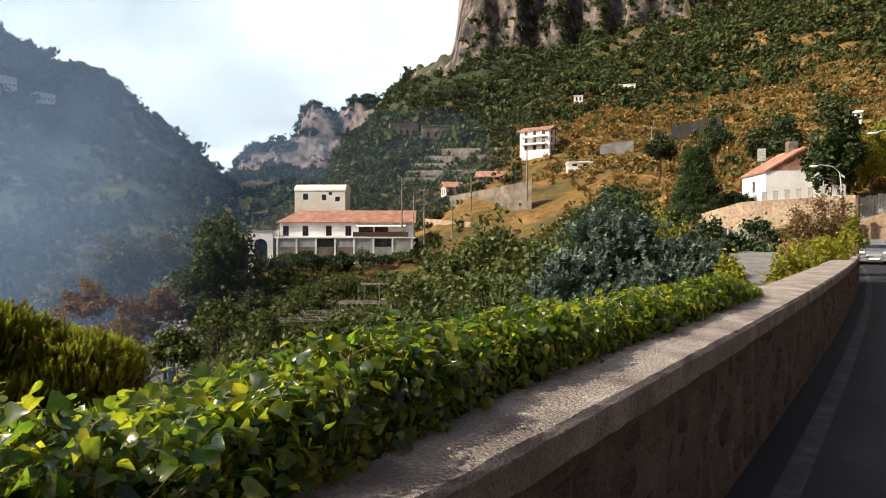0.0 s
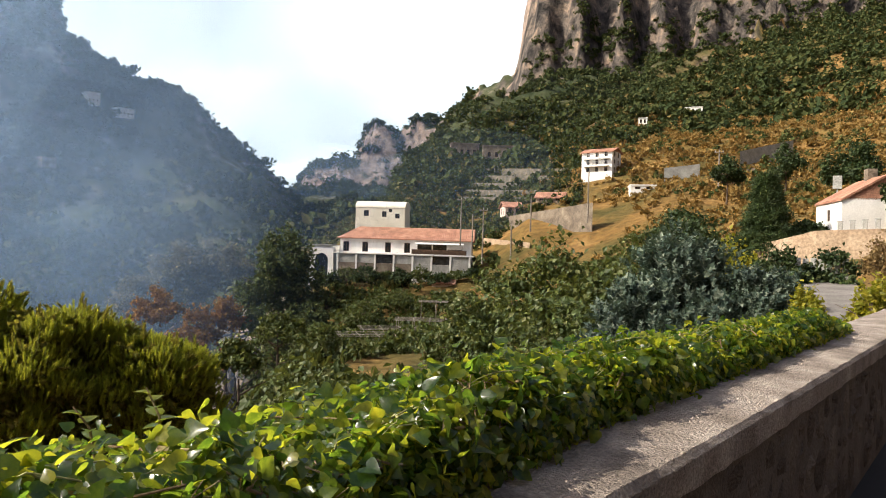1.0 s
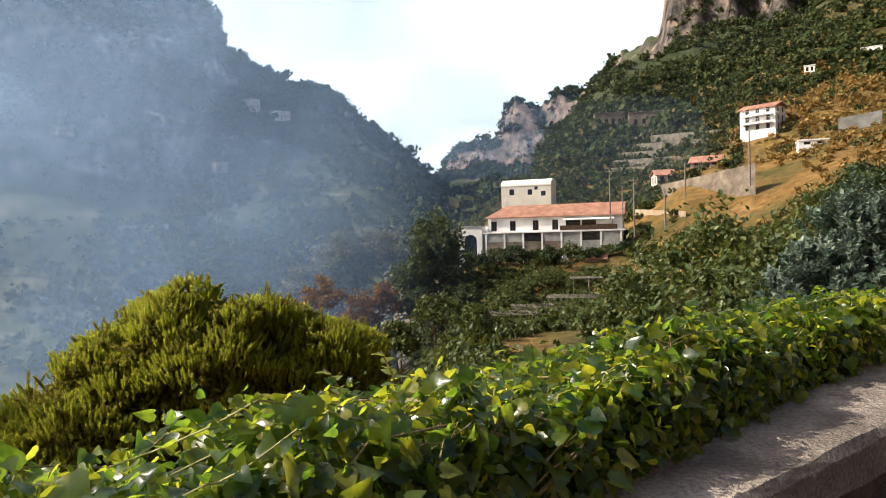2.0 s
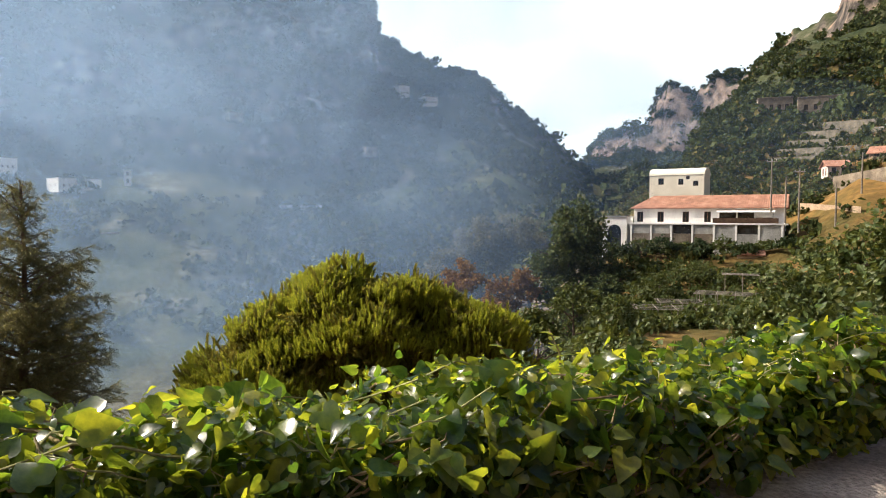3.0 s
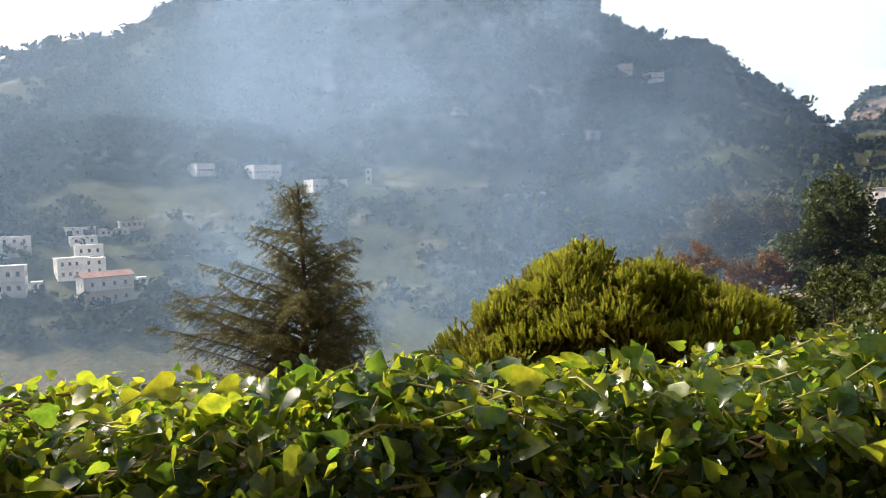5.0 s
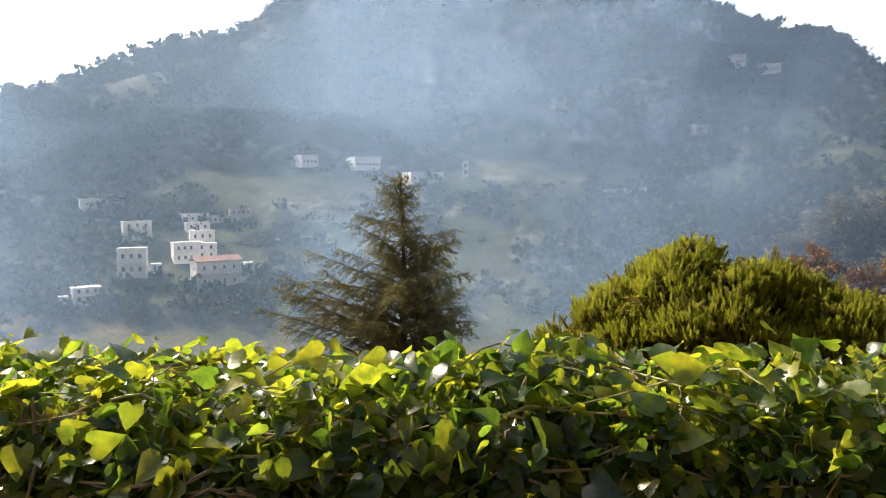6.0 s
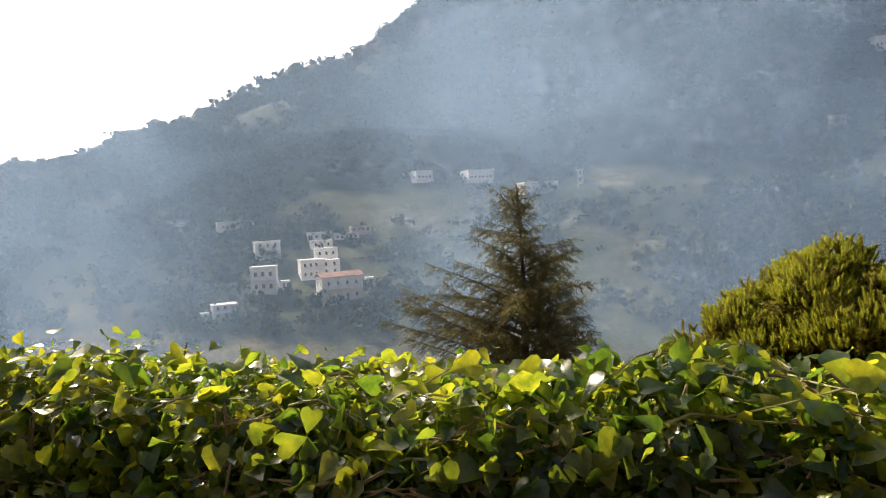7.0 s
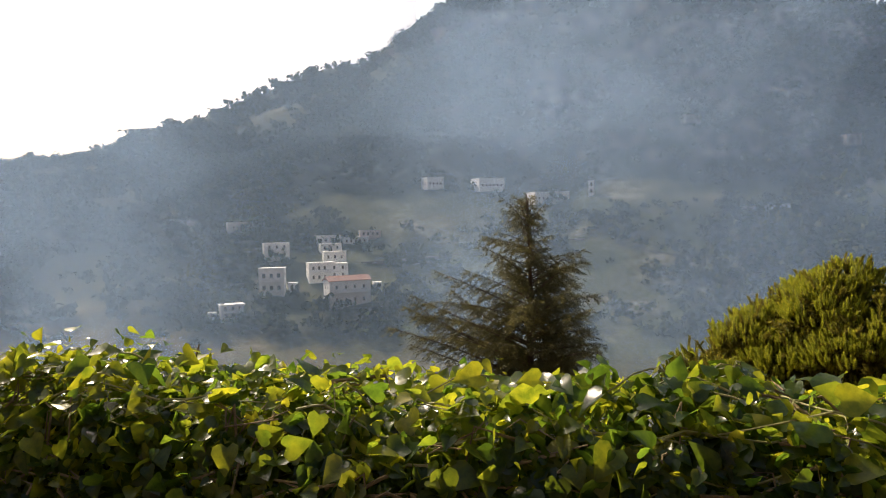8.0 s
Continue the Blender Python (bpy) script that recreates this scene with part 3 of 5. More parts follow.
scrub("far_woods", "dark woods and scrub on the mountain across the valley", 9000, 50, 140, 195, 500, 4.0, 9.0, 20, 21, M_FARWOOD, bare)
scrub("upper_woods", "evergreen woods on the steep hill under the cliffs", 8500, -8, 50, 210, 500, 4.0, 7.5, 46, 22, M_UPPER, bare)
scrub("hill_scrub", "dry scrub and bushes on the terraced hillside", 2600, -8, 52, 70, 230, 1.2, 3.4, 34, 23, M_SCRUB, bare)
M_DRYSCRUB = foliage("dry orange scrub", [(0.0, (0.08, 0.065, 0.024)), (0.35, (0.155, 0.105, 0.036)), (0.7, (0.235, 0.145, 0.048)), (1.0, (0.33, 0.235, 0.095))], 0.85, 0.15, 0.25, (0.45, 0.25, 0.05))
scrub("dry_grass", "dry orange-brown grass tufts and low shrubs", 8000, -8, 34, 66, 260, 0.8, 2.3, 22, 26, M_DRYSCRUB, lambda a, r: 1.9 if a < 28 else 0.7)
scrub("terrace_scrub", "dark green bushes on the old terraces", 2200, 29, 46, 120, 250, 1.6, 3.6, 30, 27, M_UPPER, lambda a, r: 1.0)
scrub("valley_scrub", "green bushes and vines on the lower slope", 1700, 24, 66, 20, 110, 1.2, 3.0, 60, 24, M_BROAD, lambda a, r: 1.0)
scrub("slope_bushes", "low green bushes and vines on the terraced slope", 1700, 36, 57, 30, 92, 1.2, 2.6, 60, 29, M_BROAD, lambda a, r: 3.0)
scrub("near_bushes", "green bushes just below the parapet", 700, 22, 64, 13, 55, 1.5, 3.0, 110, 28, M_BROAD, lambda a, r: 2.0)


# ---- the stone pine behind the parapet ----
M_INNER = foliage("old pine needles", [(0.0, (0.075, 0.095, 0.02)), (0.6, (0.13, 0.145, 0.03)), (1.0, (0.22, 0.17, 0.045))], 0.7, 0.2, 0.36, (0.38, 0.32, 0.035))


def pine():
    rng = np.random.default_rng(31)
    thing = new("pine_tree")
    thing.location = on_ground(70.5, 13.0)
    tagged(thing, "bushy young pine with upright yellow-green shoots", "tree")
    o = np.array(thing.location)
    shift = np.array((0.05, -0.7, 0.0))
    spots = [((71.0, -12.6), 1.65, 2.12, 34), ((78.8, -15.0), 1.55, 1.75, 28), ((67.0, -11.6), 1.2, 1.75, 18), ((74.8, -12.2), 1.3, 1.9, 18), ((61.4, -12.4), 1.0, 1.42, 18), ((73.5, -20.0), 2.0, 1.7, 18)]
    sv, sf = shoot_shape(30, 0.2, 0.82, 0.06)
    tops, fills = [], []
    for (az, el), wide, tall, count in spots:
        c = np.array(bearing(az, el, 13.0)) + shift - o
        rad = np.array((wide, wide, tall))
        d = unit(rng, count * 4)
        d = d[d[:, 2] > -0.5]
        keep = []
        for q in d:
            if len(keep) < count and all(np.linalg.norm(q - w) > 0.38 for w in keep):
                keep.append(q)
        for q in keep:
            # one bough end: a lumpy tuft of upright candles over dark old needles
            size = rng.uniform(0.36, 0.58)
            at = c + q * (rad - size * 0.6) * rng.uniform(0.84, 1.0)
            k = int(64 * size / 0.45)
            e = unit(rng, k)
            e[:, 2] = np.abs(e[:, 2]) * 1.1 - 0.25
            ends = at + e * size * np.array((1.0, 1.0, 0.75))
            m = rng.integers(3, 7, k)
            idx = np.repeat(np.arange(k), m)
            n = len(idx)
            off = rng.normal(0, 1, (n, 3)) * np.array((0.06, 0.06, 0.03))
            up = e[idx] * 0.35 + off * 3.0 + np.array((0, 0, 1.0)) + q * 0.15
            tops.append(scatter(sv, sf, ends[idx] + off, frames_from(up, unit(rng, n), rng), rng.uniform(0.75, 1.25, k)[idx] * rng.uniform(0.12, 0.19, n)))
            m = int(70 * size / 0.45)
            e = unit(rng, m)
            p = at + e * size * rng.uniform(0.2, 0.9, (m, 1))
            fills.append(scatter(sv, sf, p, frames_from(e + rng.normal(0, 0.5, (m, 3)), unit(rng, m), rng), rng.uniform(0.2, 0.34, m)))
        m = int(150 * wide * tall)
        e = unit(rng, m)
        p = c + e * rad * rng.uniform(0.45, 0.8, (m, 1))
        fills.append(scatter(sv, sf, p, frames_from(e + rng.normal(0, 0.6, (m, 3)), unit(rng, m), rng), rng.uniform(0.3, 0.5, m)))
    linked("young_growth", array_mesh("young_growth", *joined(tops)), M_PINE, thing, "yellow-green upright shoots")
    linked("crown", array_mesh("crown", *joined(fills)), M_INNER, thing, "dark brown-green inner needles")
    trunk("trunk", thing, (0, 0, -0.5), tuple(np.array(bearing(71.3, -8.0, 13.0)) + shift - o), 0.2, 0, rng)


pine()


def cedar():
    """A cedar: boughs that climb outwards, with drooping side sprays of short needles and gaps between them."""
    rng = np.random.default_rng(41)
    top, high = bearing(98.6, 2.9, 14.7), 10.0
    thing = new("cedar_tree")
    thing.location = (top.x, top.y, top.z - high)
    tagged(thing, "layered cedar with brownish-green drooping needle sprays", "tree")
    bm = bmesh.new()
    zs = np.linspace(-1, high, 11)
    tube(bm, [(0.03 * math.sin(z), 0.03 * math.sin(1.7 * z), z) for z in zs], np.linspace(0.22, 0.012, 11), 7)
    part("trunk", bm, M_BARK, thing)
    nv, nf = [], []
    for k in range(8):
        a, y = 2.4 * k, 0.11 * k
        b = len(nv)
        nv += [(0.07, y, 0), (-0.07, y, 0.03), (0.42 * math.cos(a), y + 0.3, 0.42 * math.sin(a))]
        nf.append((b, b + 1, b + 2))
    nv, nf = np.array(nv), np.array(nf)
    wood, pl, dr = bmesh.new(), [], []
    count = 215
    for k in range(count):
        deep = 0.12 + 6.0 * (k / count) ** 0.95
        a = 2.399 * k + rng.uniform(-1.2, 1.2)
        out, side = Vector((math.cos(a), math.sin(a), 0)), Vector((-math.sin(a), math.cos(a), 0))
        length = min(0.1 + 0.66 * deep, 2.55) * (0.34 + 0.74 * rng.random() ** 1.3) * (1 - 0.16 * out.y)
        climb = (0.5 if deep > 1.0 else 0.8) * rng.uniform(0.45, 1.4)
        sag = rng.uniform(0.05, 0.2)
        pts = [Vector((0, 0, high - deep)) + out * length * f + side * length * 0.05 * math.sin(5 * f + k) + Vector((0, 0, length * (climb * f - sag * f * f))) for f in np.linspace(0, 1, 7)]
        tube(wood, pts, np.linspace(0.012 + 0.009 * length, 0.004, 7), 4)
        n = max(int(length / 0.075), 3)
        for f in np.linspace(0.1, 1.0, n):
            i = min(int(f * 6), 5)
            p = pts[i].lerp(pts[i + 1], f * 6 - i)
            if f > 0.25:
                pl.append(p)
                dr.append(out + Vector((0, 0, 0.5)))
            for sg in (-1, 1):
                if rng.random() < 0.12:
                    continue
                tw = (0.09 + min(length * 0.34, 0.5) * (1 - 0.8 * f)) * rng.uniform(0.4, 1.4)
                d = (out * 0.9 + side * sg * rng.uniform(0.45, 1.0) + Vector((0, 0, rng.uniform(-0.5, 0.25)))).normalized()
                m = max(int(tw / 0.05), 2)
                for q in range(m):
                    g = (q + 0.6) / m
                    pl.append(p + d * tw * g - Vector((0, 0, 0.35 * tw * g * g)))
                    dr.append(d + Vector((0, 0, 0.15 - 0.5 * g)) + Vector(rng.normal(0, 0.2, 3).tolist()))
    part("bough_wood", wood, M_BARK, thing)
    pl, dr = np.array(pl), np.array(dr)
    v, f = scatter(nv, nf, pl, frames_from(dr, unit(rng, len(pl)), rng), rng.uniform(0.08, 0.13, len(pl)))
    linked("needles", array_mesh("needles", v, f), M_CEDAR, thing)


cedar()


def conifer(name, label, az, el_top, r, height_m, radius, mat, seed, branches, tuft=0.16, droop=-0.12, rise=0.35, per=7, lean=0.0, reach=9.0):
    """A conifer with whorled boughs that carry side twigs with needle tufts."""
    rng = np.random.default_rng(seed)
    top = bearing(az, el_top, r)
    thing = new(name)
    thing.location = (top.x, top.y, top.z - height_m)
    tagged(thing, label, "tree")
    bm = bmesh.new()
    zs = np.linspace(-1, height_m, 9)
    tube(bm, [(0.02 * z * math.sin(z), lean * z, z) for z in zs], np.linspace(height_m * 0.02, 0.012, 9), 7)
    part("trunk", bm, M_BARK, thing)
    nv, nf = [], []
    for k in range(9):
        a, y = 2.4 * k, 0.1 * k
        b = len(nv)
        nv += [(0.05, y, 0), (-0.05, y, 0.02), (0.4 * math.cos(a), y + 0.34, 0.4 * math.sin(a))]
        nf.append((b, b + 1, b + 2))
    nv, nf = np.array(nv), np.array(nf)
    wood, pl, dr = bmesh.new(), [], []
    for k in range(branches):
        f = (k + 0.5) / branches
        z = height_m * (1 - f ** 0.85 * 0.93)
        length = radius * (0.01 + 0.99 * ((height_m - z) / height_m)) * rng.uniform(0.6, 1.12)
        length = min(length, reach * rng.uniform(0.7, 1.05))
        a = 2.399 * k + rng.uniform(-0.9, 0.9)
        climb = rise * rng.uniform(0.3, 1.7)
        z += rng.normal(0, 0.2) * f
        out = Vector((math.cos(a), math.sin(a), 0))
        side = Vector((-math.sin(a), math.cos(a), 0))
        pts = []
        for s in np.linspace(0, 1, 7):
            pts.append(Vector((0, 0, z)) + out * length * s + Vector((0, 0, length * (climb * s + droop * 2 * s * s))) + side * length * 0.06 * math.sin(5 * s + k))
        tube(wood, pts, np.linspace(0.03 + 0.01 * length, 0.006, 7), 4)
        n = max(int(per * length / 0.5), 5)
        for s in np.linspace(0.12, 1.0, n):
            i = min(int(s * 6), 5)
            p = pts[i].lerp(pts[i + 1], s * 6 - i)
            for sg in (-1, 1):
                tw = min(length * 0.42, 0.75) * (1.1 - s * 0.75) * rng.uniform(0.6, 1.2)
                d = (out * 0.75 + side * sg * rng.uniform(0.5, 1.0) + Vector((0, 0, rng.uniform(-0.25, 0.3)))).normalized()
                m = max(int(tw / (tuft * 0.55)), 2)
                for q in range(m):
                    w = p + d * tw * (q + 0.5) / m - Vector((0, 0, 0.12 * tw * (q / m) ** 2))
                    pl.append(w)
                    dr.append(d + Vector((0, 0, 0.25)) + Vector(rng.normal(0, 0.25, 3).tolist()))
            pl.append(p)
            dr.append(out + Vector((0, 0, 0.35)))
    part("bough_wood", wood, M_BARK, thing)
    pl, dr = np.array(pl), np.array(dr)
    v, f = scatter(nv, nf, pl, frames_from(dr, unit(rng, len(pl)), rng), tuft * rng.uniform(0.8, 1.5, len(pl)))
    linked("needles", array_mesh("needles", v, f), mat, thing)
    return thing


conifer("conifer_tree", "dark conical conifer on the dry hillside", 14.8, 6.8, 62, 9, 3.1, M_DARK, 43, 150, 0.75, -0.12, 0.2, 3)

# ---- trees and shrubs beside the drive and down the slope ----
TUFT = shoot_shape(12, 0.36, 0.8, 0.12)
BLUE = "dense blue-green conifer bush beside the drive"
broad_tree(20.8, 0.9, 19, 4.3, M_BLUE, BLUE, 51, 3400, 0.38, 4.2, "shrub", lobes=8, shape=TUFT)
broad_tree(25.2, -3.2, 16.5, 2.4, M_BLUE, BLUE, 52, 1500, 0.33, 2.6, "shrub", lobes=6, shape=TUFT)
broad_tree(15.4, -0.3, 18, 2.3, M_BLUE, BLUE, 53, 1600, 0.33, 3.0, "shrub", lobes=6, shape=TUFT)
GREEN = "leafy green tree on the slope below the road"
broad_tree(31, 1.2, 34, 6.5, M_BROAD, GREEN, 54, 5200, 0.3, 8)
broad_tree(27, 0.2, 28, 4.5, M_BROAD, GREEN, 55, 4200, 0.26, 6)
broad_tree(24.5, 1.8, 36, 5, M_BROAD, GREEN, 56, 4000, 0.28, 7)
broad_tree(34.5, -0.6, 38, 6, M_BROAD, GREEN, 57, 4200, 0.3, 7)
broad_tree(38, -3.4, 34, 5, M_BROAD, GREEN, 58, 3500, 0.26, 5)
broad_tree(29.5, -3.5, 19, 3.2, M_BROAD, GREEN, 59, 3600, 0.18, 4)
broad_tree(33, -5.2, 17, 3.0, M_BROAD, GREEN, 60, 3200, 0.17, 3)
LIME = "bright yellow-green leafy shrub"
broad_tree(17.5, 1.6, 26, 2.6, M_LIME, LIME, 61, 3000, 0.16, 3, "shrub")
broad_tree(12.4, -1.4, 16, 0.75, M_LIME, LIME, 62, 1800, 0.09, 1.4, "shrub", lobes=3)
broad_tree(11.6, -2.3, 14.5, 0.45, M_LIME, LIME, 63, 1100, 0.08, 1.2, "shrub", lobes=3)
for k, (a, e, r, w) in enumerate([(8.2, -0.6, 15, 0.9), (7.0, -0.4, 17, 1.0), (5.9, 0.0, 20, 1.1), (4.9, 0.2, 24, 1.1), (4.1, 1.6, 28, 0.8)]):
    broad_tree(a, e, r, w, M_LIME, "yellow-green creeper spilling towards the parapet", 64 + k, 1700, 0.1, 1.5, "shrub", lobes=4)
broad_tree(13.8, 1.7, 30, 3.0, M_DARK, "dark clipped hedge arching over a gate", 71, 2600, 0.18, 2.6, "shrub")
broad_tree(10.6, 1.4, 31, 2.6, M_DARK, "dark clipped hedge arching over a gate", 72, 2200, 0.18, 2.2, "shrub")
DARKT = "dark evergreen tree on the hillside"
for k, (a, e, r, w, t) in enumerate([(5.4, 10.4, 60, 4.4, 9), (4.4, 9.0, 66, 4, 9), (9.2, 9.6, 92, 7, 8), (20.5, 4.4, 75, 9, 6), (17.6, 8.6, 120, 5, 6), (12.2, 3.4, 66, 5, 3), (1.0, 8.6, 72, 6, 8), (13.5, 9.3, 120, 6, 7)]):
    broad_tree(a, e, r, w, M_DARK, DARKT, 80 + k, 4400, 0.36 if r > 55 else 0.26, t)
broad_tree(3.0, 8.2, 64, 4.6, M_LIME, "olive-green leafy tree behind the board fence", 95, 4200, 0.3, 7)
for k, (a, e, r, w, t) in enumerate([(63.4, -3.2, 84, 5.5, 5), (60.2, -4.6, 88, 4.5, 6), (58.0, -3.9, 90, 4.2, 5), (61.4, -6.4, 80, 6, 5), (57.2, -7.6, 78, 4, 4)]):
    broad_tree(a, e, r, w, M_RUST, "scorched rust-brown tree in the smoke", 100 + k, 2600, 0.42, t)
for k, (a, e, r, w, t) in enumerate([(54.0, -5.0, 70, 5, 4), (50.5, -6.0, 66, 5, 3), (47, -4.0, 90, 6, 4), (44, -3.0, 100, 6, 4), (41, -3.4, 95, 5, 4), (57, -7.2, 52, 4, 3)]):
    broad_tree(a, e, r, w, M_BROAD, GREEN, 110 + k, 1700, 0.36, t)


broad_tree(54.3, 1.8, 106, 11.5, M_OAK, "broad dark oak beside the long house", 97, 9500, 0.6, 17, lobes=13)


# Leaf colours paled to carry the smoke haze over the knoll.
M_KNOLL = foliage("haze-paled knoll leaves", [(0.0, (0.08, 0.08, 0.045)), (0.6, (0.14, 0.13, 0.07)), (1.0, (0.24, 0.2, 0.11))], 0.8, 0.15, 0.2, (0.22, 0.19, 0.09))
for k, (a, e, w) in enumerate([(57.6, 0.4, 7), (59.4, 0.7, 8), (61.6, 0.4, 9), (63.4, -0.6, 8), (65.2, -2.4, 7), (60.4, -1.4, 9)]):
    broad_tree(a, e, 128 + 3 * (k % 2), w, M_KNOLL, "grey-green wooded knoll tree veiled by smoke", 160 + k, 2600, 0.55, 9, lobes=8)
for k, (a, e, w) in enumerate([(55.6, -4.6, 5), (53.0, -5.2, 4.5), (51.2, -4.2, 5)]):
    broad_tree(a, e, 92, w, M_OAK, "low dark green tree below the oak", 170 + k, 2200, 0.4, 5)


# ---- tinted shells standing in for smoke and haze over the valley ----
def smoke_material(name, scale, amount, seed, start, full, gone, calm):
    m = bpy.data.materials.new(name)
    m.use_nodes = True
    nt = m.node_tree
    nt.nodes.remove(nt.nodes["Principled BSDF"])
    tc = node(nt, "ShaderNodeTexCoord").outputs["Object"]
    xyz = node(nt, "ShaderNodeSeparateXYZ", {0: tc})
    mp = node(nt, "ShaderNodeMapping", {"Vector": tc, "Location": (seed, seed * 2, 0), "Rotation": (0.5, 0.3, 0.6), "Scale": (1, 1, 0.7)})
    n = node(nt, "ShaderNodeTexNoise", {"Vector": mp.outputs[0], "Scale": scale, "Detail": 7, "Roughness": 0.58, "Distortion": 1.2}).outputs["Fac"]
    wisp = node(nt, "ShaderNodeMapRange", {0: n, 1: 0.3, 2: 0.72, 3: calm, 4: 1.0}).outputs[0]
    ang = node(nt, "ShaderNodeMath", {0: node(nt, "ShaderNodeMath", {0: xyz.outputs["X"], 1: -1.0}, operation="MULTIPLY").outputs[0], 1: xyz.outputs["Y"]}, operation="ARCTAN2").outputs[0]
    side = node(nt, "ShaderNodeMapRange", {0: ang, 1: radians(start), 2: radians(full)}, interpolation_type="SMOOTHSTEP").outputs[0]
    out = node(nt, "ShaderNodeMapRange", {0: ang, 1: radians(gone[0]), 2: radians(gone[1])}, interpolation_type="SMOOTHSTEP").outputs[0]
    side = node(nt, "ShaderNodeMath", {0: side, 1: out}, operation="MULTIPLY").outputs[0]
    # thickest over the head of the gorge, thinned to keep the village walls clear
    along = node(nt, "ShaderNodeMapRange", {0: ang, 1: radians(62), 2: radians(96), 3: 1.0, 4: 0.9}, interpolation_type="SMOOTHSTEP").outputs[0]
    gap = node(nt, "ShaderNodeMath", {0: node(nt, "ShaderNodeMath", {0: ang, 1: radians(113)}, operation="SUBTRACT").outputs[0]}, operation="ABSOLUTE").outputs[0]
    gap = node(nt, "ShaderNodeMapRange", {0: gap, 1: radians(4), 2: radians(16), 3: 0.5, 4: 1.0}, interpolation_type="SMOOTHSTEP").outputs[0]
    # Extra density with height paints the bright glare below the sun.
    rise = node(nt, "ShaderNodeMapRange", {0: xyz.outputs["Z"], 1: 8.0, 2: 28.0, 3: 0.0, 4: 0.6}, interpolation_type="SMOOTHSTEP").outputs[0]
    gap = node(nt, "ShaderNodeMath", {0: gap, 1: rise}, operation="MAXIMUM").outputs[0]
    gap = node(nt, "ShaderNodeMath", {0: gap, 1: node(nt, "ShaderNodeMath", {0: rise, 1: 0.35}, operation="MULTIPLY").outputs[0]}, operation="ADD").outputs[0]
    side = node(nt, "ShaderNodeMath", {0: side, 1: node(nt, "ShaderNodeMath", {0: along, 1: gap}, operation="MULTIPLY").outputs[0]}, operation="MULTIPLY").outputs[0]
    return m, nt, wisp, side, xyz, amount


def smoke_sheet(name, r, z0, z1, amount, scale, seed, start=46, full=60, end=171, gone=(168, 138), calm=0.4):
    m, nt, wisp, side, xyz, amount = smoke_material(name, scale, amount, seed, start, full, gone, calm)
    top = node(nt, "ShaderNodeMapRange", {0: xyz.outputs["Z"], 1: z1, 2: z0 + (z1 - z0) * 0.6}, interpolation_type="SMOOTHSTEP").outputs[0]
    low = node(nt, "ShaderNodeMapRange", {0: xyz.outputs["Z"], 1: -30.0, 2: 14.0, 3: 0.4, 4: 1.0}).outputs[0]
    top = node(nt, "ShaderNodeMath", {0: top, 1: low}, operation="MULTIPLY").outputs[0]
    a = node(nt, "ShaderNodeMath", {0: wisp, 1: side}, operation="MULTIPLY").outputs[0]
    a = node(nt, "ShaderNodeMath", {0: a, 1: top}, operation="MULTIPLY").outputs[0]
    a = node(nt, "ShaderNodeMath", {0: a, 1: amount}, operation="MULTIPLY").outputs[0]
    # Fixed normals and a blue tint give the painted haze an even brightness.
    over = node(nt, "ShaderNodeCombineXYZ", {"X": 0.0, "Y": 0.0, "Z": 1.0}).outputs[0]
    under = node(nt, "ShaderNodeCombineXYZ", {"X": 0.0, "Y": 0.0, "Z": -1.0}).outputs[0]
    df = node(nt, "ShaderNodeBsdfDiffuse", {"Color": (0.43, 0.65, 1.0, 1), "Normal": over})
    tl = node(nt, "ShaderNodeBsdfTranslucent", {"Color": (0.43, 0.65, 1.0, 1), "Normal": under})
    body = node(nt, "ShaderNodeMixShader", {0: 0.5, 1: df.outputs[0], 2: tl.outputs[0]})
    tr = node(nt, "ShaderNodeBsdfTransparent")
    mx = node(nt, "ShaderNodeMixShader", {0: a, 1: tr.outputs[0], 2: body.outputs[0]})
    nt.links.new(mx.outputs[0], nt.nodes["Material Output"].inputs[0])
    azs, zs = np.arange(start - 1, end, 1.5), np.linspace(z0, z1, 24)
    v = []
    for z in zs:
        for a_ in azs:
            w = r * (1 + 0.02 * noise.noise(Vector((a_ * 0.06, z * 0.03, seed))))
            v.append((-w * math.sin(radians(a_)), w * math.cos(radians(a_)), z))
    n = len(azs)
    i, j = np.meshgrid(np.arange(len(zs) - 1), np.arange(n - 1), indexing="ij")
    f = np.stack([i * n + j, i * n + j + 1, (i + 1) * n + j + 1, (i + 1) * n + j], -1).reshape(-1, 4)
    tagged(linked(name, array_mesh(name, v, f, True), m), "blue-tinted shell standing in for drifting smoke and aerial haze", "smoke", kind="stuff")


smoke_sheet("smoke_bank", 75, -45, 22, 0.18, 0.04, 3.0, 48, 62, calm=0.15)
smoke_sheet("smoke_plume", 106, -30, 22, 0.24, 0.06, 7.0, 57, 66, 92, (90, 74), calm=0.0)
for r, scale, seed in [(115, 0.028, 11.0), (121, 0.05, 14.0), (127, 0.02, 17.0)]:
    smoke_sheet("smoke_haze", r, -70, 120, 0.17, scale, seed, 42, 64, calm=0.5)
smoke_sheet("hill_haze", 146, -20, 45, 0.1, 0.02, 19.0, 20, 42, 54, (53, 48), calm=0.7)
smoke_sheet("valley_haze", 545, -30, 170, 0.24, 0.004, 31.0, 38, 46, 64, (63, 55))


def whitening_deck():
    """An added translucent sheet over the valley head, sunlit from above to whiten the sky."""
    m = bpy.data.materials.new("sky whitening")
    m.use_nodes = True
    nt = m.node_tree
    nt.nodes.remove(nt.nodes["Principled BSDF"])
